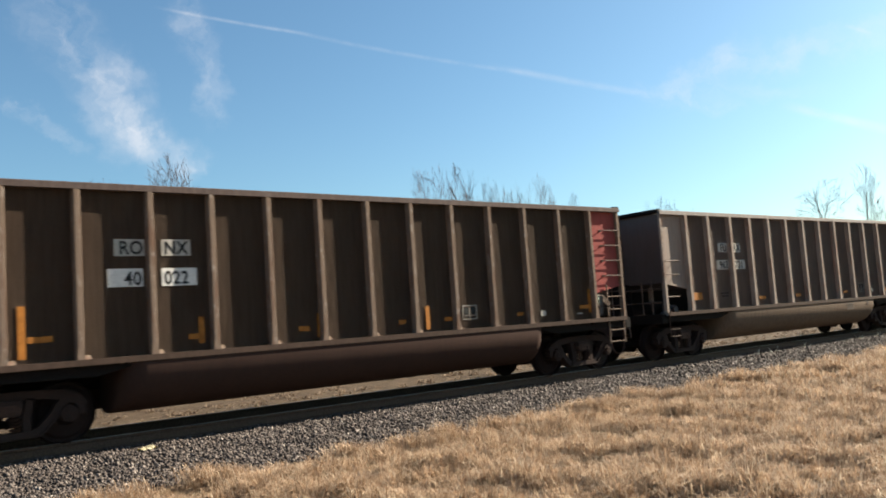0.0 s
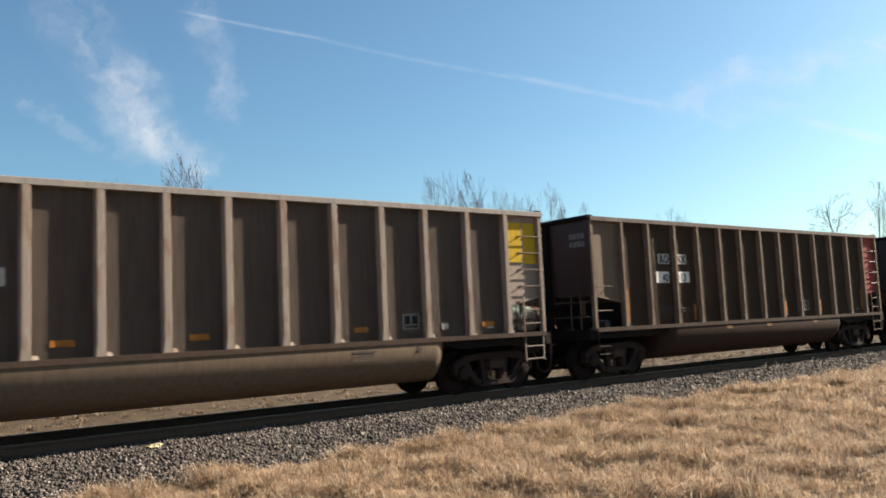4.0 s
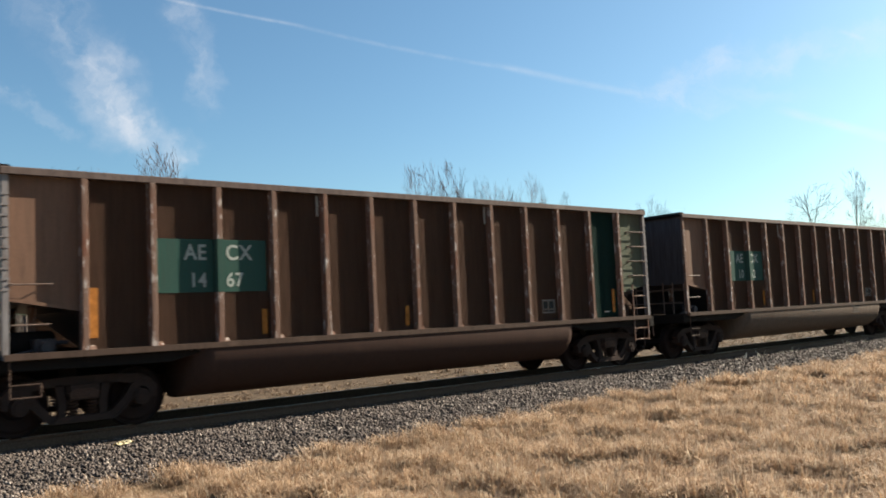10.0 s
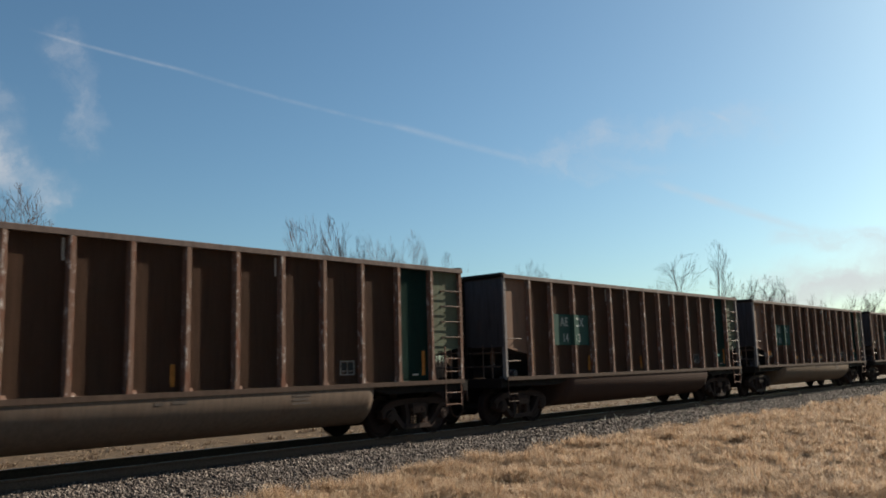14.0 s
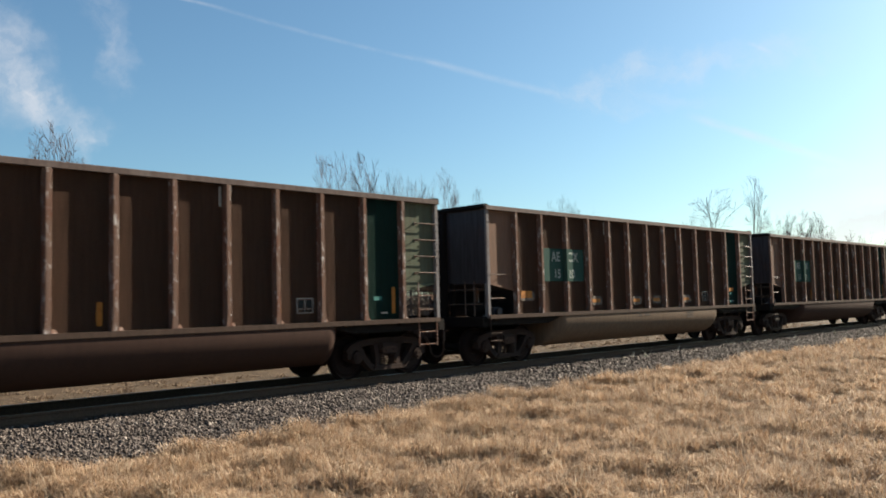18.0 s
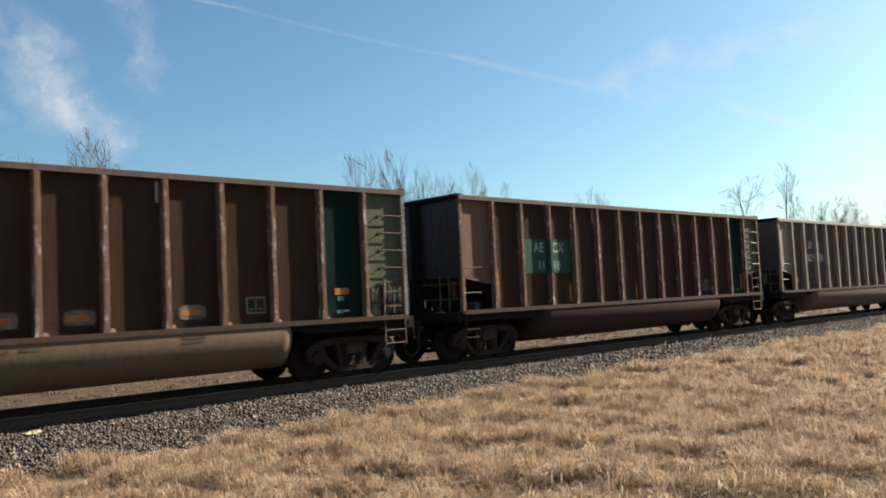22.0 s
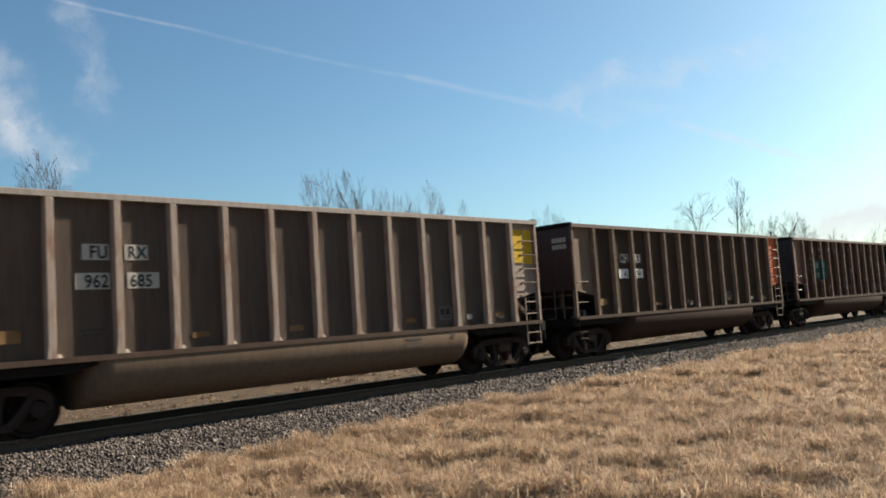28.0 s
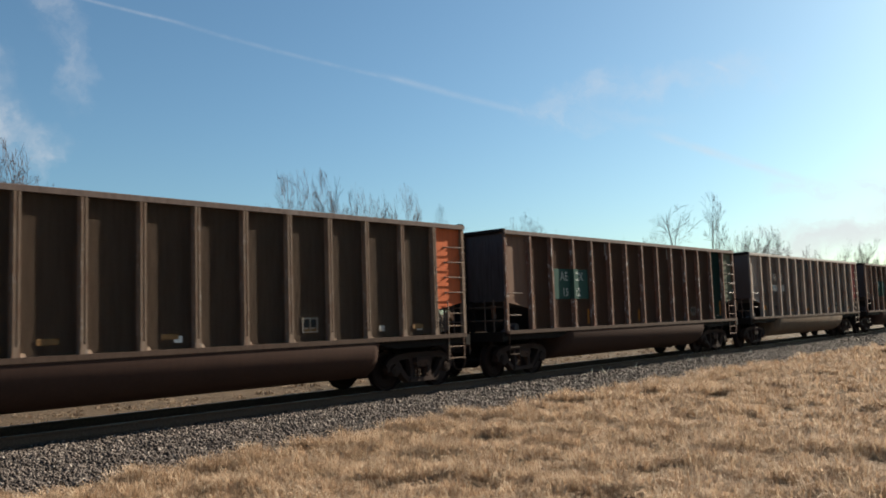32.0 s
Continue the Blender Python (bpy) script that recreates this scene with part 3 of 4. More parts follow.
def b_rung(bm):
    tube(bm, [(-0.27, 0.05, -0.0), (-0.27, -0.075, 0.0), (0.27, -0.075, 0.0), (0.27, 0.02, 0.0)], 0.0125, 6)
    for x in (-0.27, 0.27):
        box(bm, x - 0.03, x + 0.03, 0.0, 0.055, -0.025, 0.025)


def b_ladder(bm):
    """Lower side ladder under the end bay, with its two stiles."""
    for x in (-0.27, 0.27):
        box(bm, x - 0.012, x + 0.012, -0.07, -0.045, 0.62 if x > 0 else 1.16, 2.0)
    for z in (0.66, 0.93, 1.42, 1.72):
        rod(bm, (-0.27, -0.06, z), (0.27, -0.06, z), 0.014, 6)
    box(bm, -0.282, -0.258, -0.07, -0.045, 0.62, 1.16)


def b_stirrup(bm):
    tube(bm, [(-0.2, 0, 1.15), (-0.2, 0, 0.62), (0.2, 0, 0.62), (0.2, 0, 0.80)], 0.013, 6)
    rod(bm, (-0.2, 0, 0.80), (0.2, 0, 0.80), 0.010, 6)


def b_stanchion(bm):
    box(bm, -0.05, 0.05, -0.045, 0.045, 1.14, 2.02)


def b_thin_stanchion(bm):
    rod(bm, (0, 0, 1.14), (0, 0, 2.05), 0.016, 6)


def b_end_rail(bm):
    rod(bm, (0, -1.40, 0), (0, -0.25, 0), 0.014, 6)
    rod(bm, (0, 0.25, 0), (0, 1.40, 0), 0.014, 6)


def b_reservoir(bm):
    lathe_y(bm, [(-0.36, 0.05), (-0.33, 0.15), (-0.28, 0.18), (0.28, 0.18), (0.33, 0.15), (0.36, 0.05)], 18)


def b_valve(bm):
    box(bm, -0.14, 0.14, -0.12, 0.12, 0.0, 0.26)
    rod(bm, (0.0, -0.12, 0.14), (0.0, -0.22, 0.14), 0.09, 12)
    rod(bm, (0.14, 0, 0.2), (0.34, 0, 0.2), 0.03, 8)
    rod(bm, (-0.14, 0, 0.1), (-0.4, 0, 0.05), 0.025, 8)


def b_brake_wheel(bm):
    n = 20
    pts = [(0, 0.27 * math.cos(2 * math.pi * i / n), 0.27 * math.sin(2 * math.pi * i / n)) for i in range(n + 1)]
    tube(bm, pts, 0.014, 6)
    for i in range(5):
        a = 2 * math.pi * i / 5
        rod(bm, (0, 0, 0), (0.02, 0.27 * math.cos(a), 0.27 * math.sin(a)), 0.011, 5)
    rod(bm, (-0.10, 0, 0), (0.04, 0, 0), 0.04, 10)


def b_coupler(bm):
    box(bm, 7.40, 7.80, -0.075, 0.075, 0.78, 0.94)
    prism(bm, [(7.78, -0.10), (8.0, -0.17), (8.09, -0.15), (8.05, -0.04), (7.98, 0.02), (8.1, 0.08), (8.1, 0.16), (7.92, 0.19), (7.78, 0.11)], "z", 0.72, 1.0)
    box(bm, 7.44, 7.52, -0.24, 0.24, 0.68, 1.06)


def b_hose(bm):
    c, r, y = 7.76, 0.175, 0.30
    pts = [(7.40, y, 0.88), (7.52, y, 0.86), (7.57, y, 0.76), (c - r - 0.005, y, 0.60)]
    pts += [(c - r * math.cos(a), y - 0.03 * a, 0.43 - r * math.sin(a)) for a in np.linspace(0, math.pi, 11)]
    pts += [(c + r + 0.02, y - 0.12, 0.62), (c + r + 0.12, y - 0.16, 0.76)]
    tube(bm, pts, 0.024, 8)
    rod(bm, (c + r + 0.02, y - 0.12, 0.60), (c + r + 0.14, y - 0.17, 0.78), 0.036, 8)


def b_lift_rod(bm):
    tube(bm, [(7.50, -1.42, 0.70), (7.50, -1.40, 0.98), (7.50, -0.25, 0.98), (7.86, -0.02, 1.02)], 0.014, 6)


def b_side_frame(bm):
    """Cast truck side frame: flat compression member, sloping tension arms round two rounded windows, spring nest and pedestal jaws."""
    def band(pts, w, y0=-0.075, y1=0.075):
        P = [Vector(p) for p in pts]
        up, lo = [], []
        for i, p in enumerate(P):
            d = (P[min(i + 1, len(P) - 1)] - P[max(i - 1, 0)]).normalized()
            n = Vector((-d.y, d.x)) * (w[i] if isinstance(w, list) else w) / 2
            up.append(p + n)
            lo.append(p - n)
        prism(bm, [tuple(v) for v in up + lo[::-1]], "y", y0, y1)
    top = [(-1.10, 0.56), (-0.98, 0.66), (-0.80, 0.735), (-0.55, 0.765), (-0.25, 0.775), (0.25, 0.775), (0.55, 0.765), (0.80, 0.735), (0.98, 0.66), (1.10, 0.56)]
    band(top, [0.10, 0.15, 0.16, 0.13, 0.12, 0.12, 0.13, 0.16, 0.15, 0.10])
    band([(x, z + 0.055) for x, z in top[1:-1]], 0.025, -0.105, 0.105)
    for s in (-1, 1):
        arm = [(s * 0.80, 0.64), (s * 0.70, 0.50), (s * 0.58, 0.36), (s * 0.47, 0.255), (s * 0.36, 0.205)]
        band(arm[::s], 0.13)
        band([(x + s * 0.03, z - 0.045) for x, z in arm[::s]], 0.025, -0.105, 0.105)
        band([(s * 0.30, 0.20), (s * 0.285, 0.45), (s * 0.34, 0.74)][::s], 0.11)
        jaw = [(s * AXLE_X + 0.19 * math.cos(a), 0.47 + 0.19 * math.sin(a)) for a in np.linspace(-0.2, math.pi + 0.2, 13)]
        band(jaw, 0.09, -0.085, 0.085)
        rod(bm, (s * AXLE_X, -0.13, 0.457), (s * AXLE_X, 0.08, 0.457), 0.125, 16)
        rod(bm, (s * AXLE_X, -0.15, 0.457), (s * AXLE_X, -0.12, 0.457), 0.08, 12)
        for a in (0.5, 2.6, 4.7):
            rod(bm, (s * AXLE_X + 0.05 * math.cos(a), -0.165, 0.457 + 0.05 * math.sin(a)), (s * AXLE_X + 0.05 * math.cos(a), -0.145, 0.457 + 0.05 * math.sin(a)), 0.015, 6)
    prism(bm, [(-0.44, 0.17), (0.44, 0.17), (0.36, 0.265), (-0.36, 0.265)], "y", -0.12, 0.12)
    box(bm, -0.24, 0.24, -0.10, 0.10, 0.60, 0.70)


def b_bolster(bm):
    box(bm, -0.20, 0.20, -1.15, 1.15, 0.50, 0.72)
    box(bm, -0.12, 0.12, -0.3, 0.3, 0.7, 0.98)


def b_bolster_end(bm):
    prism(bm, [(-0.19, 0.52), (0.19, 0.52), (0.22, 0.60), (0.14, 0.66), (-0.14, 0.66), (-0.22, 0.60)], "y", -0.06, 0.06)
    for x in (-0.10, 0.10):
        rod(bm, (x, -0.075, 0.58), (x, 0.075, 0.58), 0.03, 8)


def b_spring(bm):
    pts = []
    for i in range(5 * 8 + 1):
        a = 2 * math.pi * i / 8
        pts.append((0.062 * math.cos(a), 0.062 * math.sin(a), 0.27 + 0.25 * i / 40))
    tube(bm, pts, 0.016, 3)


def b_wheelset(bm):
    for s in (-1, 1):
        lathe_y(bm, [(-0.02 * s, 0.10), (-0.02 * s, 0.16), (0.03 * s, 0.20), (0.035 * s, 0.36), (-0.0 * s, 0.40), (0.0 * s, 0.445), (0.06 * s, WHEEL_R), (-0.055 * s, WHEEL_R + 0.004),
                     (-0.065 * s, WHEEL_R + 0.026), (-0.078 * s, WHEEL_R + 0.02), (-0.082 * s, 0.40), (-0.04 * s, 0.36), (-0.05 * s, 0.18), (-0.09 * s, 0.10)][::-s], 32, s * 0.753)
        for i in range(3):
            a = 2 * math.pi * i / 3
            rod(bm, (0.06 * math.cos(a), s * 1.12, 0.06 * math.sin(a)), (0.06 * math.cos(a), s * 1.145, 0.06 * math.sin(a)), 0.018, 6)
        rod(bm, (0, s * 0.6, 0), (0, s * 1.13, 0), 0.085, 14)
    rod(bm, (0, -0.75, 0), (0, 0.75, 0), 0.082, 14)


def truck(car, x):
    t = new("truck")
    t.parent = car
    t.matrix_basis = pose(x, 0, 0)
    tagged(t, "cast-steel two-axle truck caked in brown grime")
    for s in (-1, 1):
        put("side_frame", shape("side_frame", TRUCK, b_side_frame), t, pose(0, s * 1.0, 0))
        for dx in (-0.14, 0.14):
            for dy in (-0.07, 0.07):
                put("spring", shape("spring", SPRING, b_spring), t, pose(dx, s * 1.0 + dy, 0), "rust-brown coil spring")
        ws = put("wheelset", shape("wheelset", WHEEL, b_wheelset, smooth=True), t, pose(s * AXLE_X, 0, WHEEL_R), "steel wheels on their axle")
        WHEELSETS.append((ws, s * AXLE_X))
    put("bolster", shape("bolster", TRUCK, b_bolster), t)
    for s in (-1, 1):
        put("bolster_end", shape("bolster_end", SPRING, b_bolster_end), t, pose(0, s * 1.1, 0), "rust-brown bolster end over the springs")
    return t


WHEELSETS = []
FLIP = pose(0, 0, 0, 0, 0, 180)


def plate(w, h, d=0.002):
    def build(bm):
        box(bm, 0, w, -d, 0.0, 0, h)
    return build


def smudge_plate(w, h):
    """A flat patch with rounded, uneven corners."""
    def build(bm):
        c = 0.28 * h
        prism(bm, [(c, 0), (w - c * 0.7, 0), (w - c * 0.2, 0.12 * h), (w, c), (w * 0.99, h - c), (w - c, h), (c * 1.2, h * 0.98), (0.02 * w, h - c * 0.9), (0, c * 0.8)], "y", -0.0015, 0.0)
    return build


def stencil_row(bm):
    for i in range(4):
        box(bm, i * 0.125, i * 0.125 + 0.105, -0.004, 0.0, 0.0, 0.13)


def frame_plate(bm):
    """Data panel: a thin square outline with short bars for its small print."""
    w, h, t = 0.38, 0.29, 0.013
    for x0, x1, z0, z1 in ((0, w, 0, t), (0, w, h - t, h), (0, t, t, h - t), (w - t, w, t, h - t), (w / 2 - 0.005, w / 2 + 0.005, t, h - t)):
        box(bm, x0, x1, -0.006, 0, z0, z1)
    for x in (0.05, 0.24):
        box(bm, x, x + 0.07, -0.006, 0, 0.075, 0.09)


def dark_fields(bm):
    box(bm, 0.035, 0.165, -0.003, 0, 0.10, 0.25)
    box(bm, 0.215, 0.345, -0.003, 0, 0.10, 0.25)
    box(bm, 0.10, 0.345, -0.003, 0, 0.03, 0.055)


def side_things(car, s, spec):
    """One flank of a car; s = -1 is the viewer's side."""
    turn = pose(0, 0, 0) if s < 0 else FLIP
    body, post = spec["body"], spec["post"]
    for i in range(12):
        x = (POSTS[i] + POSTS[i + 1]) / 2
        mat = spec["last"] if (i == 11 and s < 0) else body
        put("side_panel", shape("side_panel", mat, b_panel), car, turn @ pose(x, -PANEL_Y, 0) @ Matrix.Diagonal(((POSTS[i + 1] - POSTS[i]) / 1.04, 1, 1, 1)), "green painted sheet" if mat is GREEN else "")
    for e in (-1, 1):
        mat = spec["end"] if e > 0 else body
        put("end_bay_panel", shape("end_bay_panel", mat, b_end_panel), car,
            turn @ pose(e * 6.69, -PANEL_Y, 0) @ Matrix.Diagonal((e, 1, 1, 1)), spec["endword"] if e > 0 else "")
        put("corner_post", shape("corner_post", spec["corner"] or post, b_corner), car, turn @ pose(e * END_X, -1.475, 0))
    for x in POSTS:
        put("side_post", shape("side_post", post, b_post(*spec["hat"]), key=spec["hat"]), car, turn @ pose(x, -PANEL_Y, 0))
    put("top_chord", shape("top_chord", spec["chord"], b_chord), car, turn, "sun-bleached scraped top rail")
    put("side_sill", shape("side_sill", SILL, b_sill), car, turn)
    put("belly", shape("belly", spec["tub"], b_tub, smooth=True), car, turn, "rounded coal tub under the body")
    for z in np.arange(2.22, 3.5, 0.36):
        put("ladder_rung", shape("ladder_rung", RUNG, b_rung), car, turn @ pose(6.91, -PANEL_Y - 0.02, z))
    put("ladder", shape("ladder", post, b_ladder), car, turn @ pose(6.93, -PANEL_Y, 0))
    put("stirrup", shape("stirrup", SILL, b_stirrup), car, turn @ pose(-6.98, -PANEL_Y - 0.07, 0))
    for z in spec["grabs"]:
        put("grab_iron", shape("ladder_rung", RUNG, b_rung), car, turn @ pose(-6.90, -PANEL_Y - 0.02, z))
    put("hand_rail", shape("hand_rail", RUNG, lambda bm: rod(bm, (-0.25, 0, 0), (0.25, 0, 0), 0.013, 6)), car, turn @ pose(-6.90, -PANEL_Y - 0.06, 1.63))


def coal_car(k, spec):
    car = new("coal_car")
    tagged(car, spec["label"], "coal car", "cars of the coal train")
    for s in (-1, 1):
        side_things(car, s, spec)
        turn = pose(0, 0, 0) if s > 0 else FLIP
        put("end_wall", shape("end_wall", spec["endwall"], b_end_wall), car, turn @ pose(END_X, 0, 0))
        put("end_chord", shape("end_chord", BLACK, b_end_chord), car, turn @ pose(END_X, 0, 0))
        put("end_column", shape("end_column", BLACK, b_end_column), car, turn @ pose(END_X, 0, 0), "dark upright stiffener")
        put("slope_sheet", shape("slope_sheet", DARK_STEEL, b_slope), car, turn)
        put("platform", shape("platform", BLACK, b_platform), car, turn)
        put("bolster_skirt", shape("bolster_skirt", BLACK, b_under_sill), car, turn @ pose(TRUCK_X, 0, 0) @ Matrix.Diagonal((-1, 1, 1, 1)))
        put("coupler", shape("coupler", TRUCK, b_coupler), car, turn)
        put("lift_rod", shape("lift_rod", RUNG, b_lift_rod), car, turn)
        for x, y in ((6.7, -0.62), (6.7, 0.62), (7.2, -0.28), (7.2, 0.28)):
            put("stanchion", shape("stanchion", BLACK if abs(y) < 0.4 else spec["post"], b_stanchion), car, turn @ pose(x, y, 0))
        for y in (-1.1, -0.8, 0.8, 1.1):
            put("thin_stanchion", shape("thin_stanchion", RUNG, b_thin_stanchion), car, turn @ pose(7.3, y, 0))
        for z in (1.5, 1.85):
            put("end_rail", shape("end_rail", RUNG, b_end_rail), car, turn @ pose(7.34, 0, z))
        for z in np.arange(2.25, 3.6, 0.38):
            put("ladder_rung", shape("ladder_rung", RUNG, b_rung), car, turn @ pose(END_X + 0.02, -1.12, z, 0, 0, 90))
        truck(car, s * TRUCK_X)
    put("air_hose", shape("air_hose", RUBBER, b_hose, smooth=True), car, FLIP, "dusty rubber hose hanging in a loop")
    put("center_sill", shape("center_sill", BLACK, b_center_sill), car)
    put("air_reservoir", shape("air_reservoir", BLACK, b_reservoir, smooth=True), car, pose(-6.75, -0.72, 1.36, 0, 0, 90))
    put("brake_valve", shape("brake_valve", DARK_STEEL, b_valve), car, pose(-6.65, -1.12, 1.16))
    put("brake_wheel", shape("brake_wheel", RUNG, b_brake_wheel), car, pose(-END_X - 0.16, 0.55, 2.5), "spoked hand brake wheel")
    markings(car, spec)
    CARS.append((k, car))
    return car


CARS = []
DATUM_X = -4.09                        # the post that splits the car's number


def sign(car, x, z, w, h, mat, name="patch", d=0.005):
    return put(name, shape(name, mat, plate(w, h), key=(round(w, 3), round(h, 3))), car, pose(x, -PANEL_Y - d, z))


def text(car, s, x, z, size, mat, d=0.0085, squeeze=1.0, right=False):
    """Lettering that starts at x, or ends there."""
    me = letters(s, size, mat)
    if right and s:
        x -= squeeze * max(v.co.x for v in me.vertices)
    return put("lettering", me, car, pose(x, -PANEL_Y - d, z, 90, 0, 0) @ Matrix.Diagonal((squeeze, 1, 1, 1)))


def markings(car, spec):
    kind = spec["kind"]
    (a, b), (c, d) = spec["text"]
    if kind in ("white", "pale"):      # light patches over two sheets, black figures
        if kind == "white":
            rows = ((a, b, 2.76, 0.26, PALE, -0.62, -0.155, 0.11, 0.58), (c, d, 2.285, 0.28, WHITE, -0.72, -0.19, 0.10, 0.67))
        else:
            rows = ((a, b, 2.77, 0.26, PALE, -0.55, -0.11, 0.165, 0.565), (c, d, 2.295, 0.265, PALE, -0.66, -0.10, 0.195, 0.755))
        for l, r, z, h, bg, *span in rows:
            x0, x1, x2, x3 = (x + spec["offset_x"] for x in span)
            sign(car, DATUM_X + x0, z, x1 - x0, h, bg)
            sign(car, DATUM_X + x2, z, x3 - x2, h, bg)
            text(car, l, DATUM_X + x1 - 0.03, z + 0.03, 0.29, INK, squeeze=0.86, right=True)
            text(car, r, DATUM_X + x2 + 0.04, z + 0.03, 0.29, INK, squeeze=0.86)
    elif kind == "green":              # a green field over two sheets and the post between
        sign(car, DATUM_X - 1.01, 2.04, 0.945, 0.86, GREEN)
        sign(car, DATUM_X + 0.065, 2.04, 0.81, 0.86, GREEN)
        put("patch", shape("patch", GREEN, lambda bm: prism(bm, [(-0.062, 0.0), (-0.046, -0.129), (0.046, -0.129), (0.062, 0.0)], "z", 2.04, 2.90), key="post"), car, pose(DATUM_X, -PANEL_Y, 0))
        for l, r, z, size, x in ((a, b, 2.57, 0.35, -0.19), (c, d, 2.13, 0.32, -0.19)):
            text(car, l, DATUM_X + x, z, size, LETTER_GREEN, squeeze=0.88, right=True)
            text(car, r, DATUM_X + 0.145, z, size, LETTER_GREEN, squeeze=0.92)
    for z in (3.36, 3.17) if kind == "white" else ():   # worn stencils on the end sheet
        put("end_stencil", shape("end_stencil", spec["stencil"], stencil_row), car, pose(-END_X - 0.003, -0.80, z, 0, 0, -90))
    put("data_panel", shape("data_panel", PALE, frame_plate), car, pose(spec["plate_x"], -PANEL_Y - 0.005, 1.42), "small white-framed data panel")
    put("data_field", shape("data_field", INK, dark_fields), car, pose(spec["plate_x"], -PANEL_Y - 0.005, 1.42))
    for x, z, w, h in spec["stripes"]:
        sign(car, x, z, w, h, spec["amber"], "faded_stripe" if spec["amber"] is FADED_AMBER else "reflector_stripe", 0.0085)
    for x, z, w, h in spec["smudges"]:
        put("paint_smudge", shape("paint_smudge", SMUDGE, smudge_plate(w, h), key=(round(w, 3), round(h, 3))), car, pose(x, -PANEL_Y - 0.005, z), "pale overpaint round the stripe")
    for name, x, z, w, h, mat, out in spec["marks"]:
        put(name, shape(name, mat, plate(w, h), key=(mat.name, round(w, 3), round(h, 3))), car, pose(x, -out, z))
    if kind == "green":
        for x in (-2.20, 1.86):
            put("strap", shape("strap", PALE, plate(0.035, 0.36, 0.012), key="strap"), car, pose(x, -PANEL_Y - 0.006, 3.36), "short pale strap hanging under the top rail")
    for x, z, w, h in spec["bars"]:
        sign(car, x, z, w, h, PALE, "small_print", 0.005)


A_STRIPES = [(-5.98, 1.30, 0.10, 0.75), (-5.86, 1.52, 0.34, 0.09), (-3.35, 1.35, 0.10, 0.42), (-3.52, 1.42, 0.17, 0.09), (-1.55, 1.42, 0.22, 0.09), (-1.18, 1.30, 0.12, 0.42),
             (0.60, 1.42, 0.17, 0.08), (1.25, 1.28, 0.1, 0.46), (1.72, 1.42, 0.2, 0.08), (3.72, 1.42, 0.2, 0.08), (5.72, 1.48, 0.3, 0.09), (6.02, 1.38, 0.1, 0.55)]
C_STRIPES = [(-6.08, 1.30, 0.13, 0.82), (-3.32, 1.30, 0.11, 0.42), (-1.15, 1.30, 0.10, 0.38), (1.20, 1.30, 0.11, 0.42), (3.24, 1.32, 0.10, 0.40), (6.0, 1.36, 0.11, 0.66)]
E_STRIPES = [(-6.10, 1.40, 0.12, 0.74), (-3.32, 1.32, 0.10, 0.42), (-0.30, 1.32, 0.09, 0.38), (3.05, 1.32, 0.09, 0.38), (5.92, 1.36, 0.10, 0.55)]
G_STRIPES = [(-5.95, 1.62, 0.44, 0.18), (-2.85, 1.46, 0.38, 0.10), (-0.75, 1.44, 0.36, 0.10), (0.38, 1.44, 0.36, 0.10), (2.25, 1.44, 0.36, 0.09), (5.45, 1.70, 0.34, 0.13)]
I_STRIPES = [(-5.98, 1.50, 0.40, 0.20), (-2.75, 1.40, 0.34, 0.10), (-0.68, 1.40, 0.32, 0.10), (2.4, 1.40, 0.3, 0.10), (5.5, 1.40, 0.34, 0.10)]
G_SMUDGES = [(x - 0.04, z - 0.07, w + 0.14, 0.25) for x, z, w, h in G_STRIPES[:-1]]
ON_PANEL, ON_BELLY = PANEL_Y + 0.0055, 1.537


def print_lines(x, z, w, n, out, mat=STENCIL):
    """Rows of worn small print, as plain bars."""
    return [("small_stencil", x + 0.03 * (i % 2), z - 0.075 * i, w * (1.0 - 0.18 * (i % 2)), 0.04, mat, out) for i in range(n)]


def belly_stencils():
    return print_lines(2.22, 1.04, 0.44, 3, ON_BELLY) + [("small_stencil", -0.62, 1.02, 0.16, 0.05, STENCIL, ON_BELLY), ("small_stencil", -0.30, 1.03, 0.28, 0.05, STENCIL, ON_BELLY)]


C_MARKS = print_lines(-4.72, 1.62, 0.42, 2, ON_PANEL) + print_lines(-3.82, 1.60, 0.34, 2, ON_PANEL) + [
    ("faded_plate", -2.02, 1.02, 0.26, 0.085, FADED_AMBER, ON_BELLY), ("faded_plate", -0.02, 1.02, 0.26, 0.085, FADED_AMBER, ON_BELLY), ("faded_plate", 2.6, 1.02, 0.26, 0.085, FADED_AMBER, ON_BELLY)]
F_MARKS = print_lines(-4.70, 1.62, 0.40, 2, ON_PANEL) + print_lines(2.30, 1.02, 0.5, 3, ON_BELLY) + [("yellow_paint", 6.335, 2.74, 0.40, 0.87, YELLOW, PANEL_Y + 0.006), ("yellow_paint", 6.79, 2.71, 0.36, 0.90, YELLOW, PANEL_Y + 0.006), ("round_stencil", 3.75, 0.98, 0.11, 0.11, STENCIL, ON_BELLY)]
PALE_BARS = [(5.62, 1.36, 0.18, 0.035), (4.45, 1.38, 0.16, 0.12)]


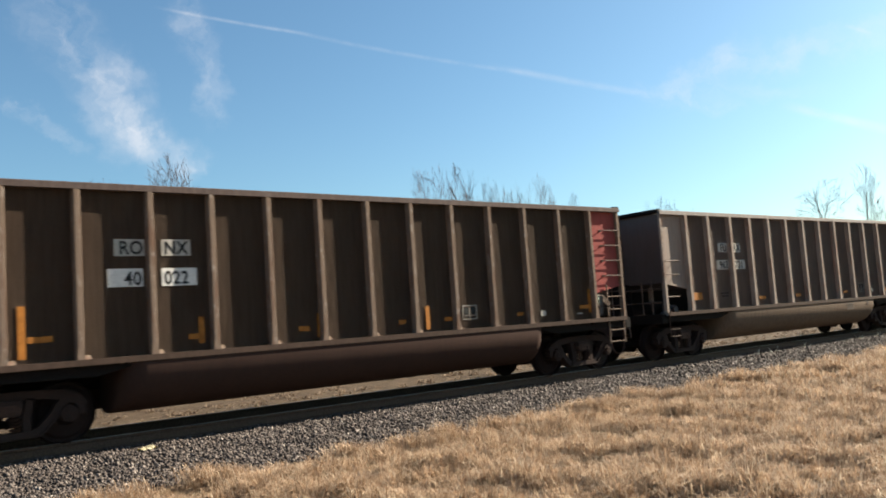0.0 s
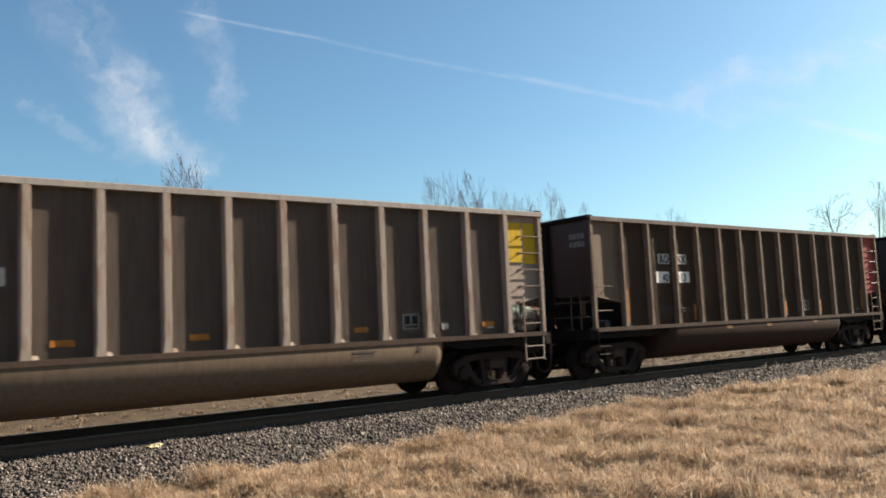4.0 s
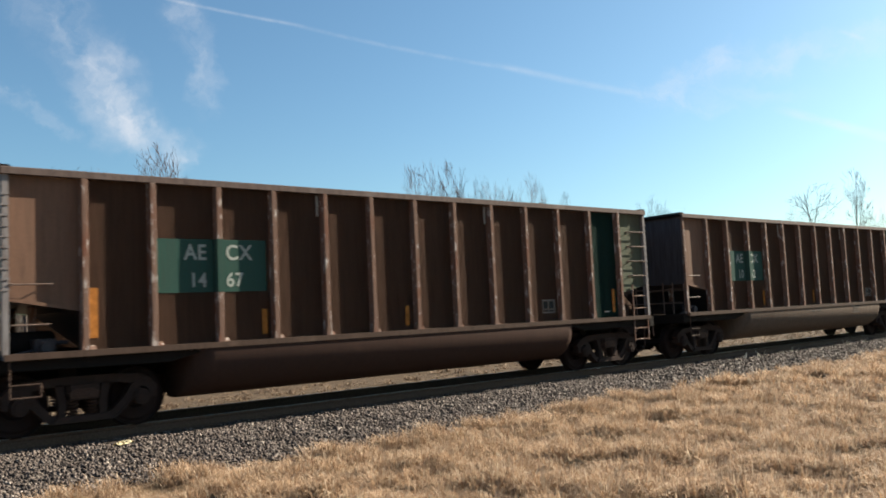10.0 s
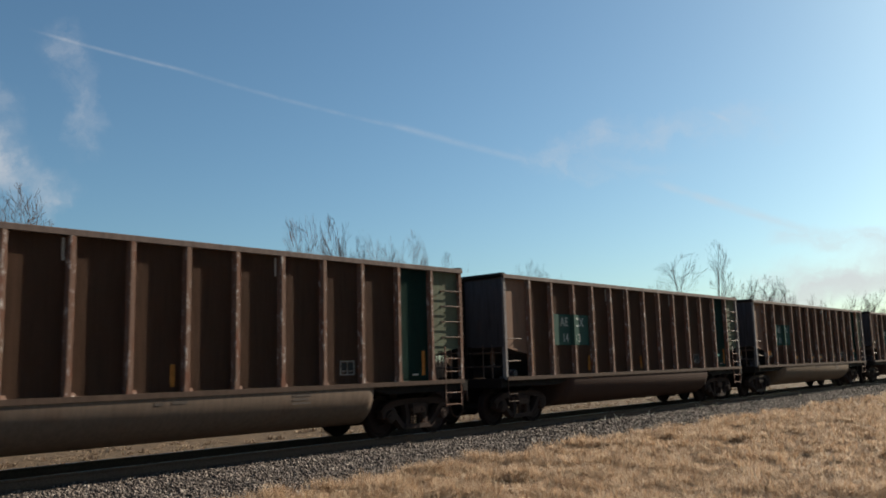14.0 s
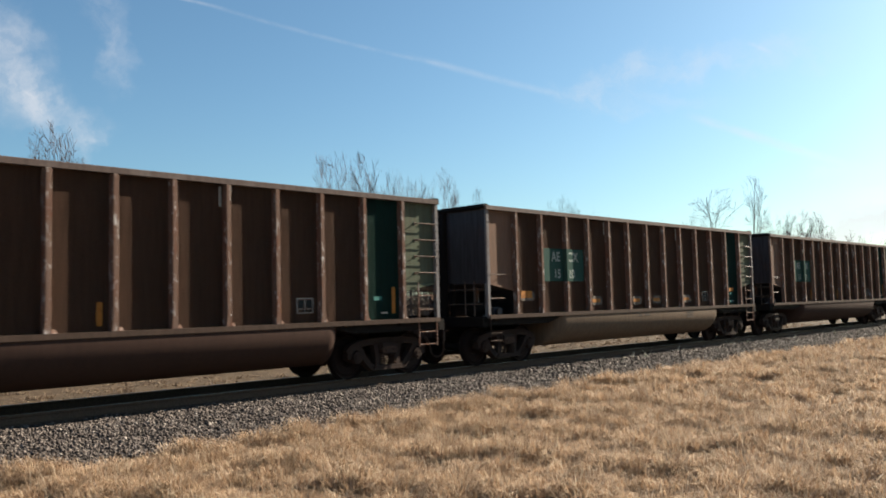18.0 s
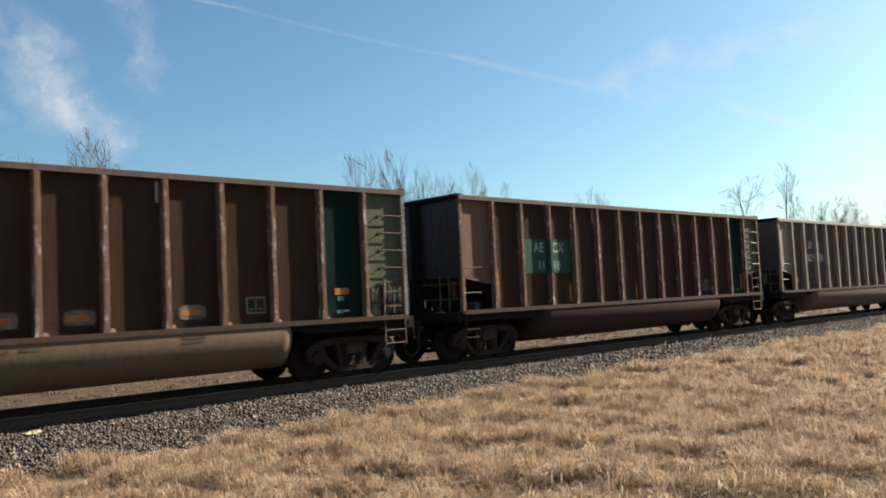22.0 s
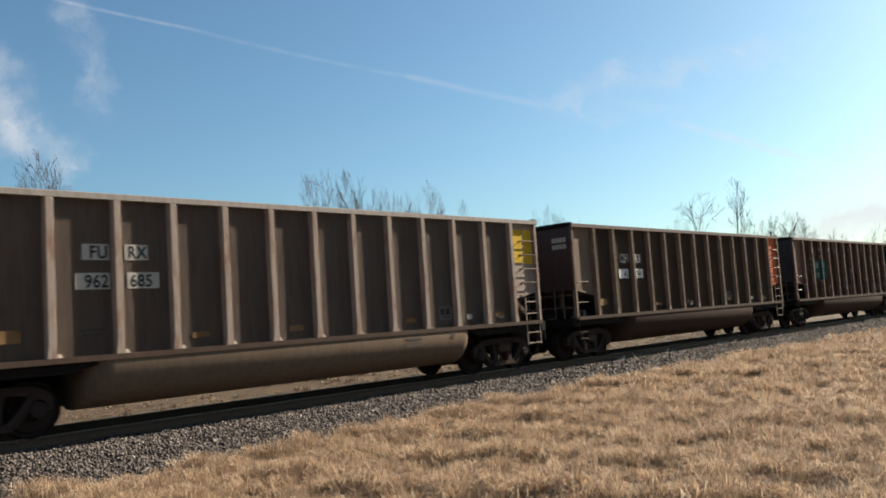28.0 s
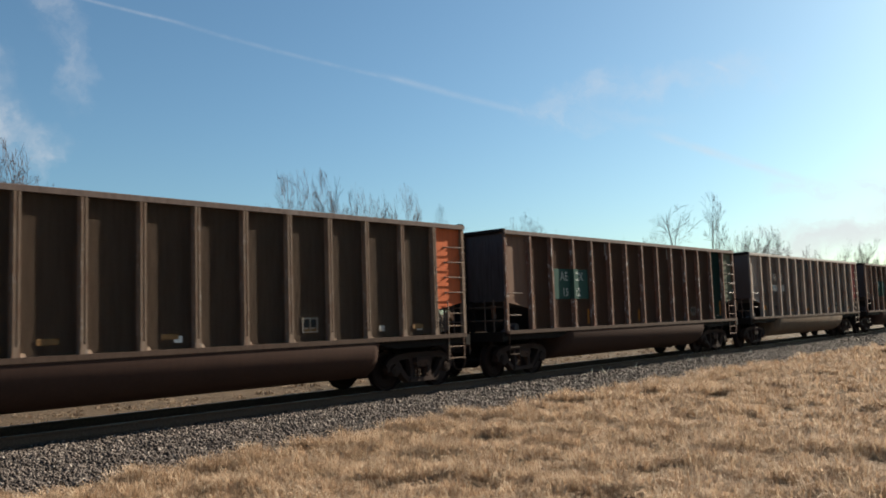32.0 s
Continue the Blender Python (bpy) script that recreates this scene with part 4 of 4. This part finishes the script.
def spec(kind, text_, label, body=TAN, post=POST_TAN, end=RED, endword="", last=None, tub=None, endwall=None, stencil=WORN_WHITE, stripes=C_STRIPES, plate_x=3.5, grabs=(2.2,), bars=PALE_BARS, smudges=(), marks=(), amber=AMBER, hat=(0.044, False), chord=CHORD, corner=None, offset_x=0.0):
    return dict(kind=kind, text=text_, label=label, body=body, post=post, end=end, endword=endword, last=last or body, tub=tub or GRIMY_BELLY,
                endwall=endwall or DARK_STEEL, stripes=stripes, plate_x=plate_x, grabs=grabs, bars=bars, smudges=smudges, marks=marks, stencil=stencil, amber=amber, hat=hat, chord=chord, corner=corner, offset_x=offset_x)


def train():
    W, G, F = "white", "green", "pale"
    aecx = dict(body=BROWN, post=POST_BROWN, end=SAGE, endword="faded sage green sheet", last=GREEN, stripes=E_STRIPES, bars=[(5.62, 1.36, 0.18, 0.035)])
    cars = [
        spec(W, (("RO", "NX"), ("40", "022")), "tan steel coal car with a faded red end panel", end=RED, endword="faded red sheet", endwall=RED_END, offset_x=0.08, stripes=A_STRIPES, plate_x=2.2),
        spec(F, (("FU", "RX"), ("962", "731")), "grey-tan coal car with yellow paint on its end bay", body=GREY_TAN, tub=BELLY_TAN, hat=(0.060, False), post=POST_GREY, endwall=GREY_END, chord=PALE_CHORD, end=GREY_TAN, stripes=I_STRIPES, grabs=(2.55, 2.2), marks=F_MARKS),
        spec(W, (("RO", "NX"), ("40", "113")), "tan steel coal car with a red end panel", end=RED, endword="faded red sheet", endwall=RED_END, plate_x=2.2, bars=[(5.62, 1.36, 0.18, 0.035)], marks=C_MARKS),
        spec(G, (("AE", "CX"), ("14", "67")), "rust-brown coal car with green number field", corner=CORNER_GREY, **aecx),
        spec(G, (("AE", "CX"), ("10", "62")), "rust-brown coal car with green field and pale belly", tub=DULL_BELLY, marks=belly_stencils(), **aecx),
        spec(G, (("AE", "CX"), ("14", "13")), "rust-brown coal car with green number field", corner=CORNER_GREY, marks=[("teal_patch", 5.42, 1.64, 0.22, 0.08, TEAL, ON_PANEL)], **aecx),
        spec(G, (("AE", "CX"), ("15", "20")), "rust-brown coal car with amber stripes and pale belly", corner=CORNER_GREY, tub=BELLY_TAN, smudges=G_SMUDGES, marks=belly_stencils() + [("teal_patch", 5.52, 1.58, 0.15, 0.09, TEAL, ON_PANEL), ("teal_patch", 5.50, 1.33, 0.16, 0.07, TEAL, ON_PANEL)], **{**aecx, "stripes": G_STRIPES}),
        spec(G, (("AE", "CX"), ("11", "10")), "rust-brown coal car with green number field", **aecx),
        spec(F, (("FU", "RX"), ("962", "685")), "grey-tan coal car with yellow paint on its end bay", body=GREY_TAN, tub=BELLY_TAN, hat=(0.060, False), post=POST_GREY, endwall=GREY_END, chord=PALE_CHORD, end=GREY_TAN, stripes=I_STRIPES, marks=F_MARKS, amber=FADED_AMBER),
        spec(W, (("MQ", "RX"), ("41", "754")), "tan steel coal car with an orange end panel", end=ORANGE, endword="orange-red sheet", plate_x=2.35, hat=(0.050, True), endwall=RED_END, stencil=PALE, amber=FADED_AMBER, stripes=I_STRIPES, marks=[("white_plate", -0.45, 1.34, 0.16, 0.12, WHITE, ON_PANEL)]),
        spec(G, (("AE", "CX"), ("15", "32")), "rust-brown coal car with green number field", **aecx),
        spec(F, (("FU", "RX"), ("", "")), "grey-tan coal car with a rusty end", body=GREY_TAN, tub=BELLY_TAN, hat=(0.060, False), post=POST_GREY, endwall=GREY_END, chord=PALE_CHORD, end=RED, endword="rusty red sheet", stripes=I_STRIPES, marks=F_MARKS[:4]),
        spec(G, (("AE", "CX"), ("", "")), "rust-brown coal car with green number field", **aecx),
    ]
    for k, s in enumerate(cars):
        coal_car(k, s)


train()

# ---------------------------------------------------------------- bare winter trees
BARK = plain("bark", (0.092, 0.073, 0.065), 0.9, noise_scale=9)
TWIG = plain("twig_bark", (0.072, 0.056, 0.056), 0.9, noise_scale=9)


def bare_tree(seed, height, stems=4, fan=0.5, levels=5, fork=0.30, lean=0.0, tuft=3, bend=0.12, wide=0.27, girth=0.013):
    """Limbs of a leafless tree in two bundles: trunk with main stems, and a rounded broom of ever finer forking twigs."""
    r = random.Random(seed)
    segs = [[], []]

    def grow(p, d, length, rad, level):
        n = (6, 6, 5, 4, 3, 3, 2)[level]
        thin = 0.55 if level < 3 else 0.75
        for i in range(n):
            q = p + d * (length / n)
            e = Vector((q.x / (wide * height), q.y / (wide * height), (q.z - 0.60 * height) / (0.40 * height)))
            if level >= 2 and e.length > 1.0:
                return
            segs[0 if level < 2 else 1].append((p, q, rad * (1 - thin * i / n), rad * (1 - thin * (i + 1) / n)))
            p = q
            w = 0.05 + 0.03 * level
            d = (d + Vector((r.gauss(0, w), r.gauss(0, w), r.gauss(0, w * 0.7) + bend * (1.0 - d.z)))).normalized()
            if level >= 1 and level < levels and 0 < i < n - 1 and r.random() < 0.75:
                shoot(p, d, length * r.uniform(0.40, 0.72), rad * 0.42, level + 1, r.uniform(0.35, 0.85))
        if level < levels:
            for _ in range(2 if level < levels - 2 else tuft):
                shoot(p, d, length * r.uniform(0.58, 0.86), rad * (1 - thin) * 0.92, level + 1, r.uniform(0.18, 0.50))

    def shoot(p, d, length, rad, level, wide):
        side = Matrix.Rotation(r.uniform(0, 2 * math.pi), 3, d) @ d.orthogonal().normalized()
        grow(p, (d + side * wide).normalized(), length, max(rad, 0.009), level)

    base, d = Vector((0, 0, -0.3)), Vector((lean, 0, 1)).normalized()
    rad = height * girth
    for i in range(5):
        q = base + d * height * fork / 5
        segs[0].append((base, q, rad * (1 - 0.07 * i), rad * (0.93 - 0.07 * i)))
        base = q
        d = (d + Vector((r.gauss(0, 0.03), r.gauss(0, 0.03), 0.02))).normalized()
    for j in range(stems):
        az = 2 * math.pi * (j + r.uniform(-0.25, 0.25)) / stems
        out = (d + Vector((math.cos(az), math.sin(az), 0)) * fan * r.uniform(0.6, 1.25)).normalized()
        grow(base - Vector((0, 0, height * 0.04 * (j % 3))), out, height * 0.27 * r.uniform(0.85, 1.15), rad * 0.55, 1)
    zs = sorted(q.z for b in segs for _, q, _, _ in b)
    k = height / zs[-1]
    return [[(p * k, q * k, max(a, 0.010), max(b, 0.008)) for p, q, a, b in bundle] for bundle in segs]


def limbs(name, bundle, mat, sides):
    P = np.array([s[0] for s in bundle])
    Q = np.array([s[1] for s in bundle])
    A, B = np.array([s[2] for s in bundle]), np.array([s[3] for s in bundle])
    D = Q - P
    D /= np.linalg.norm(D, axis=1)[:, None] + 1e-9
    S = np.cross(D, np.array([0.31, 0.77, 0.55]))
    S /= np.linalg.norm(S, axis=1)[:, None] + 1e-9
    T = np.cross(D, S)
    a = np.arange(sides) * 2 * math.pi / sides
    ring = S[:, None] * np.cos(a)[None, :, None] + T[:, None] * np.sin(a)[None, :, None]
    V = np.concatenate([P[:, None] + ring * A[:, None, None], Q[:, None] + ring * B[:, None, None]], 1)
    i = np.arange(sides)
    f = np.stack([i, (i + 1) % sides, sides + (i + 1) % sides, sides + i], 1)
    F = (f[None] + (np.arange(len(P)) * 2 * sides)[:, None, None]).reshape(-1, 4)
    return sheet_mesh(name, V.reshape(-1, 3), F, mat)


def tree_kind(seed, height, **kw):
    t = new("tree")
    a, b = bare_tree(seed, height, **kw)
    put("trunk", limbs("trunk", a, BARK, 6), t)
    put("crown", limbs("crown", b, TWIG, 3), t)
    return tagged(t, "leafless grey-brown tree with fine branching twigs", "tree", "bare trees beyond the track")


def trees():
    # x, y, height, which form, how wide
    spots = [(17.0, 46, 12.6, 0, 0.85), (13.9, 44, 10.8, 3, 0.85), (10.3, 38, 9.2, 6, 0.81), (8.7, 40, 8.9, 1, 0.85), (12.1, 36, 8.1, 4, 0.77), (6.8, 40, 9.1, 2, 0.85),
             (20.6, 50, 10.6, 4, 0.68), (42.1, 60, 11.9, 4, 0.42), (42.4, 58, 12.4, 5, 0.48), (40.8, 52, 14.5, 1, 0.58), (44.3, 53, 15.1, 5, 0.64), (48.2, 55, 15.1, 2, 0.49),
             (53.0, 58, 15.2, 4, 0.49), (52.8, 56, 14.8, 3, 0.52), (58.3, 60, 13.8, 4, 0.36), (56.3, 55, 15.3, 0, 0.52), (64.7, 58, 14.1, 5, 0.43), (72.9, 62, 13.5, 4, 0.36),
             (77.6, 58, 13.7, 2, 0.45), (83.6, 60, 14.9, 3, 0.55), (90.1, 60, 13.6, 4, 0.36), (99.3, 55, 12.7, 4, 0.60), (96.1, 46, 15.5, 6, 0.77), (102.6, 45, 17.6, 7, 0.62),
             (92.7, 48, 12.6, 2, 0.60), (120.8, 50, 15.3, 4, 0.60), (155.6, 60, 17.8, 3, 0.75), (171.4, 62, 18.4, 0, 0.75), (193.2, 62, 15.8, 2, 0.68), (212.1, 60, 18.0, 4, 0.75),
             (241.6, 62, 19.5, 3, 0.75), (268.7, 62, 20.5, 0, 0.75), (33.7, 56, 10.5, 4, 0.49)]
    kinds = [tree_kind(11, 12, stems=5, fan=0.42), tree_kind(12, 12, stems=3, fan=0.45, fork=0.36, wide=0.24), tree_kind(13, 12, stems=4, fan=0.50), tree_kind(14, 12, stems=6, fan=0.50, fork=0.26),
             tree_kind(15, 12, stems=7, fan=0.50, fork=0.14, wide=0.30, tuft=2), tree_kind(16, 12, stems=3, fan=0.30, fork=0.42, wide=0.17), tree_kind(17, 12, stems=3, fan=0.22, fork=0.62, levels=5, lean=-0.34, bend=0.02, wide=0.5, tuft=2, girth=0.009),
             tree_kind(18, 12, stems=3, fan=0.34, fork=0.5, levels=5, tuft=2, wide=0.24, girth=0.009)]
    used = set()
    for x, y, h, k, wide in spots:
        m = pose(x, y, float(ground_z(x, y)) - 0.05, 0, 0, 0 if k == 6 else (x * 37) % 360)
        ob = kinds[k] if k not in used else copy_thing(kinds[k], m)
        ob.matrix_basis = m @ Matrix.Diagonal((h / 12 * wide, h / 12 * wide, h / 12, 1))
        used.add(k)


trees()


THICKET = plain("thicket_bark", (0.085, 0.068, 0.058), 0.9, noise_scale=0.4, spread=0.45)


def brush():
    """The grey-brown thicket along the far edge of the field: thin upright stems and twigs."""
    r = np.random.RandomState(4)
    n = 14000
    x = np.where(r.random_sample(n) < 0.45, r.uniform(-30, 70, n), r.uniform(-30, 330, n))
    y = 56 + r.uniform(0, 16, n) + 6 * np.sin(x * 0.05)
    z = ground_z(x, y)
    h = r.uniform(1.6, 4.0, n) * (0.8 + 0.35 * wave(x, y, 8, 22)) * np.where(x > 90, 0.75, 1.0)
    out = []
    for i in range(n):
        p = Vector((x[i], y[i], z[i] - 0.1))
        q = p + Vector((r.uniform(-0.5, 0.5), r.uniform(-0.4, 0.4), h[i]))
        out.append((p, q, 0.03, 0.012))
        for _ in range(3):
            m = p.lerp(q, r.uniform(0.3, 0.9))
            out.append((m, m + Vector((r.uniform(-0.8, 0.8), r.uniform(-0.5, 0.5), r.uniform(0.2, 0.9))), 0.015, 0.008))
    tagged(new("thicket", limbs("thicket", out, THICKET, 3)), "grey-brown winter thicket at the field's far edge", "bushes", kind="stuff")


brush()

# ---------------------------------------------------------------- dry grass and ballast stones
STRAW = island_mat("straw", [(0.0, (0.223, 0.129, 0.074)), (0.3, (0.389, 0.245, 0.144)), (0.65, (0.518, 0.361, 0.234)), (1.0, (0.684, 0.551, 0.408))], 0.8, 6.0, 0.35)
WEED = island_mat("field_weed", [(0.0, (0.12, 0.075, 0.05)), (0.4, (0.22, 0.15, 0.10)), (1.0, (0.40, 0.31, 0.22))], 0.85, 6.0, 0.25)
STONE = island_mat("ballast_stone", [(0.0, (0.029, 0.023, 0.021)), (0.45, (0.070, 0.054, 0.048)), (0.8, (0.128, 0.102, 0.090)), (0.93, (0.187, 0.153, 0.136)), (1.0, (0.323, 0.281, 0.246))], 0.85, 30.0)


def grass(name, n, seed, x0, x1, y0, y1, h0, h1, w, label, beyond=False):
    """Leaning dry blades in tussocks; each blade is a bent tapering strip."""
    r = np.random.RandomState(seed)
    m = n // 26
    k = 26
    cx, cy = r.uniform(x0, x1, m), r.uniform(y0, y1, m)
    keep = (cy < toe(cx) + r.normal(0, 0.09, m)) | beyond
    cx, cy = cx[keep], cy[keep]
    tuft = wave(cx, cy, 21, 1.1) + 0.5 * wave(cx, cy, 22, 0.45)
    lush = np.clip(0.74 + 1.45 * tuft, 0.14, 1.8)
    X = np.repeat(cx, k) + r.normal(0, 0.07, len(cx) * k)
    Y = np.repeat(cy, k) + r.normal(0, 0.07, len(cx) * k)
    H = r.uniform(h0, h1, len(X)) * np.repeat(lush, k)
    a = r.uniform(0, 2 * math.pi, len(X)) * 0.7 + np.repeat(r.uniform(0, 2 * math.pi, len(cx)), k)
    lean = r.uniform(0.3, 1.9, len(X))
    dx, dy = np.cos(a), np.sin(a)
    Z = ground_z(X, Y) + 0.0 - 0.01
    px, py = -dy * w, dx * w
    f = r.uniform(0.6, 1.3, len(X))
    px, py = px * f, py * f
    base = np.stack([X, Y, Z], -1)
    mid = base + np.stack([dx * H * lean * 0.35, dy * H * lean * 0.35, H * 0.62], -1)
    tip = base + np.stack([dx * H * lean, dy * H * lean, H * np.clip(1.05 - 0.38 * lean, 0.35, 1)], -1)
    side = np.stack([px, py, np.zeros_like(px)], -1)
    V = np.stack([base - side, base + side, mid + side * 0.8, mid - side * 0.8, tip], 1).reshape(-1, 3)
    i = np.arange(len(X)) * 5
    F = np.concatenate([np.stack([i, i + 1, i + 2], -1), np.stack([i, i + 2, i + 3], -1), np.stack([i + 3, i + 2, i + 4], -1)])
    tagged(new(name, sheet_mesh(name, V, F, WEED if beyond else STRAW)), label, "grass", kind="stuff")


NEAR_GRASS = "sun-dried straw-coloured grass in tussocks beside the track"
grass("dry_grass", 340000, 31, 2.0, 13, 1.2, 10.9, 0.06, 0.18, 0.0036, NEAR_GRASS)
grass("dry_grass", 170000, 32, 13, 28, 2.5, 10.9, 0.07, 0.20, 0.0060, NEAR_GRASS)
grass("dry_grass", 70000, 33, 28, 60, 4.0, 10.9, 0.09, 0.22, 0.011, NEAR_GRASS)
grass("dry_grass", 60000, 34, -22, 2.0, -6.0, 10.9, 0.07, 0.20, 0.010, NEAR_GRASS)
grass("dry_grass", 45000, 35, 2.0, 40, -8.0, 1.2, 0.07, 0.20, 0.010, NEAR_GRASS)
grass("field_grass", 60000, 36, -4.0, 60, 17.6, 27, 0.04, 0.13, 0.012, "pale dry weeds and grass beyond the track", True)


def stones(n, seed, x0, x1, s0, s1, y0=9.95, y1=13.75):
    """Broken ballast: squashed uneven octahedra lying on the bed."""
    r = np.random.RandomState(seed)
    x = r.uniform(x0, x1, n)
    y = r.uniform(y0, y1, n)
    keep = (y > toe(x) - 0.25 * r.random_sample(n) ** 2)
    x, y = x[keep], y[keep]
    s = r.uniform(s0, s1, len(x)) * np.where(y < 10.9, 0.9, 1.0)
    z = bed_z(y) + 0.02 * wave(x, y, 9, 0.9) + s * r.uniform(-0.2, 0.75, len(x))
    o = np.array([(1, 0, 0), (-1, 0, 0), (0, 1, 0), (0, -1, 0), (0, 0, 1), (0, 0, -1)], float)
    V = o[None] * (s[:, None, None] * r.uniform(0.55, 1.25, (len(x), 6, 1)) * np.array([1, 1, 0.75])) + r.normal(0, 0.22, (len(x), 6, 3)) * s[:, None, None]
    a, b = r.uniform(0, 2 * math.pi, len(x)), r.uniform(-0.7, 0.7, len(x))
    ca, sa, cb, sb = np.cos(a)[:, None], np.sin(a)[:, None], np.cos(b)[:, None], np.sin(b)[:, None]
    X0, Y0, Z0 = V[..., 0], V[..., 1], V[..., 2]
    X1, Z1 = X0 * cb - Z0 * sb, X0 * sb + Z0 * cb
    V = np.stack([X1 * ca - Y0 * sa + x[:, None], X1 * sa + Y0 * ca + y[:, None], Z1 + z[:, None]], -1).reshape(-1, 3)
    f = np.array([(0, 2, 4), (2, 1, 4), (1, 3, 4), (3, 0, 4), (2, 0, 5), (1, 2, 5), (3, 1, 5), (0, 3, 5)])
    F = (f[None] + (np.arange(len(x)) * 6)[:, None, None]).reshape(-1, 3)
    tagged(new("ballast_stones", sheet_mesh("ballast_stones", V, F, STONE)), "loose grey and buff crushed stone on the track shoulder", "ballast", kind="stuff")


stones(54000, 41, 1.5, 16, 0.016, 0.037)
stones(32000, 42, 16, 45, 0.024, 0.046)
stones(14000, 43, 45, 120, 0.05, 0.09)
stones(16000, 44, -2, 60, 0.03, 0.05, 15.6, 18.4)


def litter():
    """A crumpled yellow wrapper on the shoulder, and pale weathered scraps and stalks by the rail."""
    r = random.Random(5)
    bm = bmesh.new()
    n = 7
    vs = [[bm.verts.new(((i / n - 0.5) * 0.36, (j / n - 0.5) * 0.13, 0.04 + r.uniform(-0.025, 0.03))) for j in range(n)] for i in range(n)]
    for i in range(n - 1):
        for j in range(n - 1):
            bm.faces.new((vs[i][j], vs[i + 1][j], vs[i + 1][j + 1], vs[i][j + 1]))
    bmesh.ops.solidify(bm, geom=list(bm.faces), thickness=0.004)
    w = new("wrapper", done(bm, "wrapper", plain("yellow_wrapper", (0.46, 0.41, 0.27), 0.5, spread=0.25, noise_scale=14)))
    w.matrix_basis = pose(3.92, 12.75, -0.185, 4, -3, 25)
    tagged(w, "crumpled pale yellow wrapper lying on the ballast", "litter")
    pale = plain("bleached_scrap", (0.50, 0.44, 0.36), 0.8)
    for x, y in ((21.3, 13.05), (21.9, 12.9), (24.2, 13.1), (27.6, 13.0), (29.2, 13.15), (33.5, 13.1), (38.0, 13.1)):
        bm = bmesh.new()
        for _ in range(5):
            a, l = r.uniform(0, 6.28), r.uniform(0.10, 0.30)
            p = Vector((r.uniform(-0.08, 0.08), r.uniform(-0.05, 0.05), 0.0))
            q = p + Vector((math.cos(a) * l, math.sin(a) * l * 0.5, r.uniform(0.03, 0.22)))
            rod(bm, p, q, r.uniform(0.008, 0.02), 5, 0.004)
        t = new("dry_stalk", done(bm, "dry_stalk", pale))
        t.matrix_basis = pose(x, y, -0.19)
        tagged(t, "bleached broken weed stalks in the ballast beside the rail", "weed", "weed stalks by the rail")


litter()

# ---------------------------------------------------------------- what moves
# seconds and place along the track of the first car's middle
TRAIN = ((0, 8.21), (1, 3.39), (2, -1.49), (3, -6.22), (3.5, -8.57), (5.5, -18.10), (6, -20.45), (7, -25.04), (8, -29.70), (9, -34.36), (10, -38.93), (11, -43.52), (12, -48.12), (13, -52.59), (14, -57.01), (14.5, -59.24), (16.5, -68.06), (17, -70.31), (18, -74.91), (19, -79.45), (20, -83.98), (21, -88.43), (22, -93.00), (23, -97.50), (24, -101.89), (24.5, -104.04), (26.5, -112.97), (27, -115.14), (28, -119.36), (29, -123.73), (30, -128.17), (31, -132.69), (32, -137.26))


def motions():
    """The train rolls past at a steady walking-horse pace, its wheels turning with it."""
    for k, car in CARS:
        walk(car, [(t, pose(s + k * PITCH, TRACK_Y, 0)) for t, s in TRAIN])
    ts = [i * 0.125 for i in range(257)]
    way = np.interp(ts, [t for t, _ in TRAIN], [s for _, s in TRAIN])
    for ws, x in WHEELSETS:
        walk(ws, [(t, pose(x, 0, WHEEL_R) @ Matrix.Rotation(s / WHEEL_R, 4, "Y")) for t, s in zip(ts, way)])


motions()
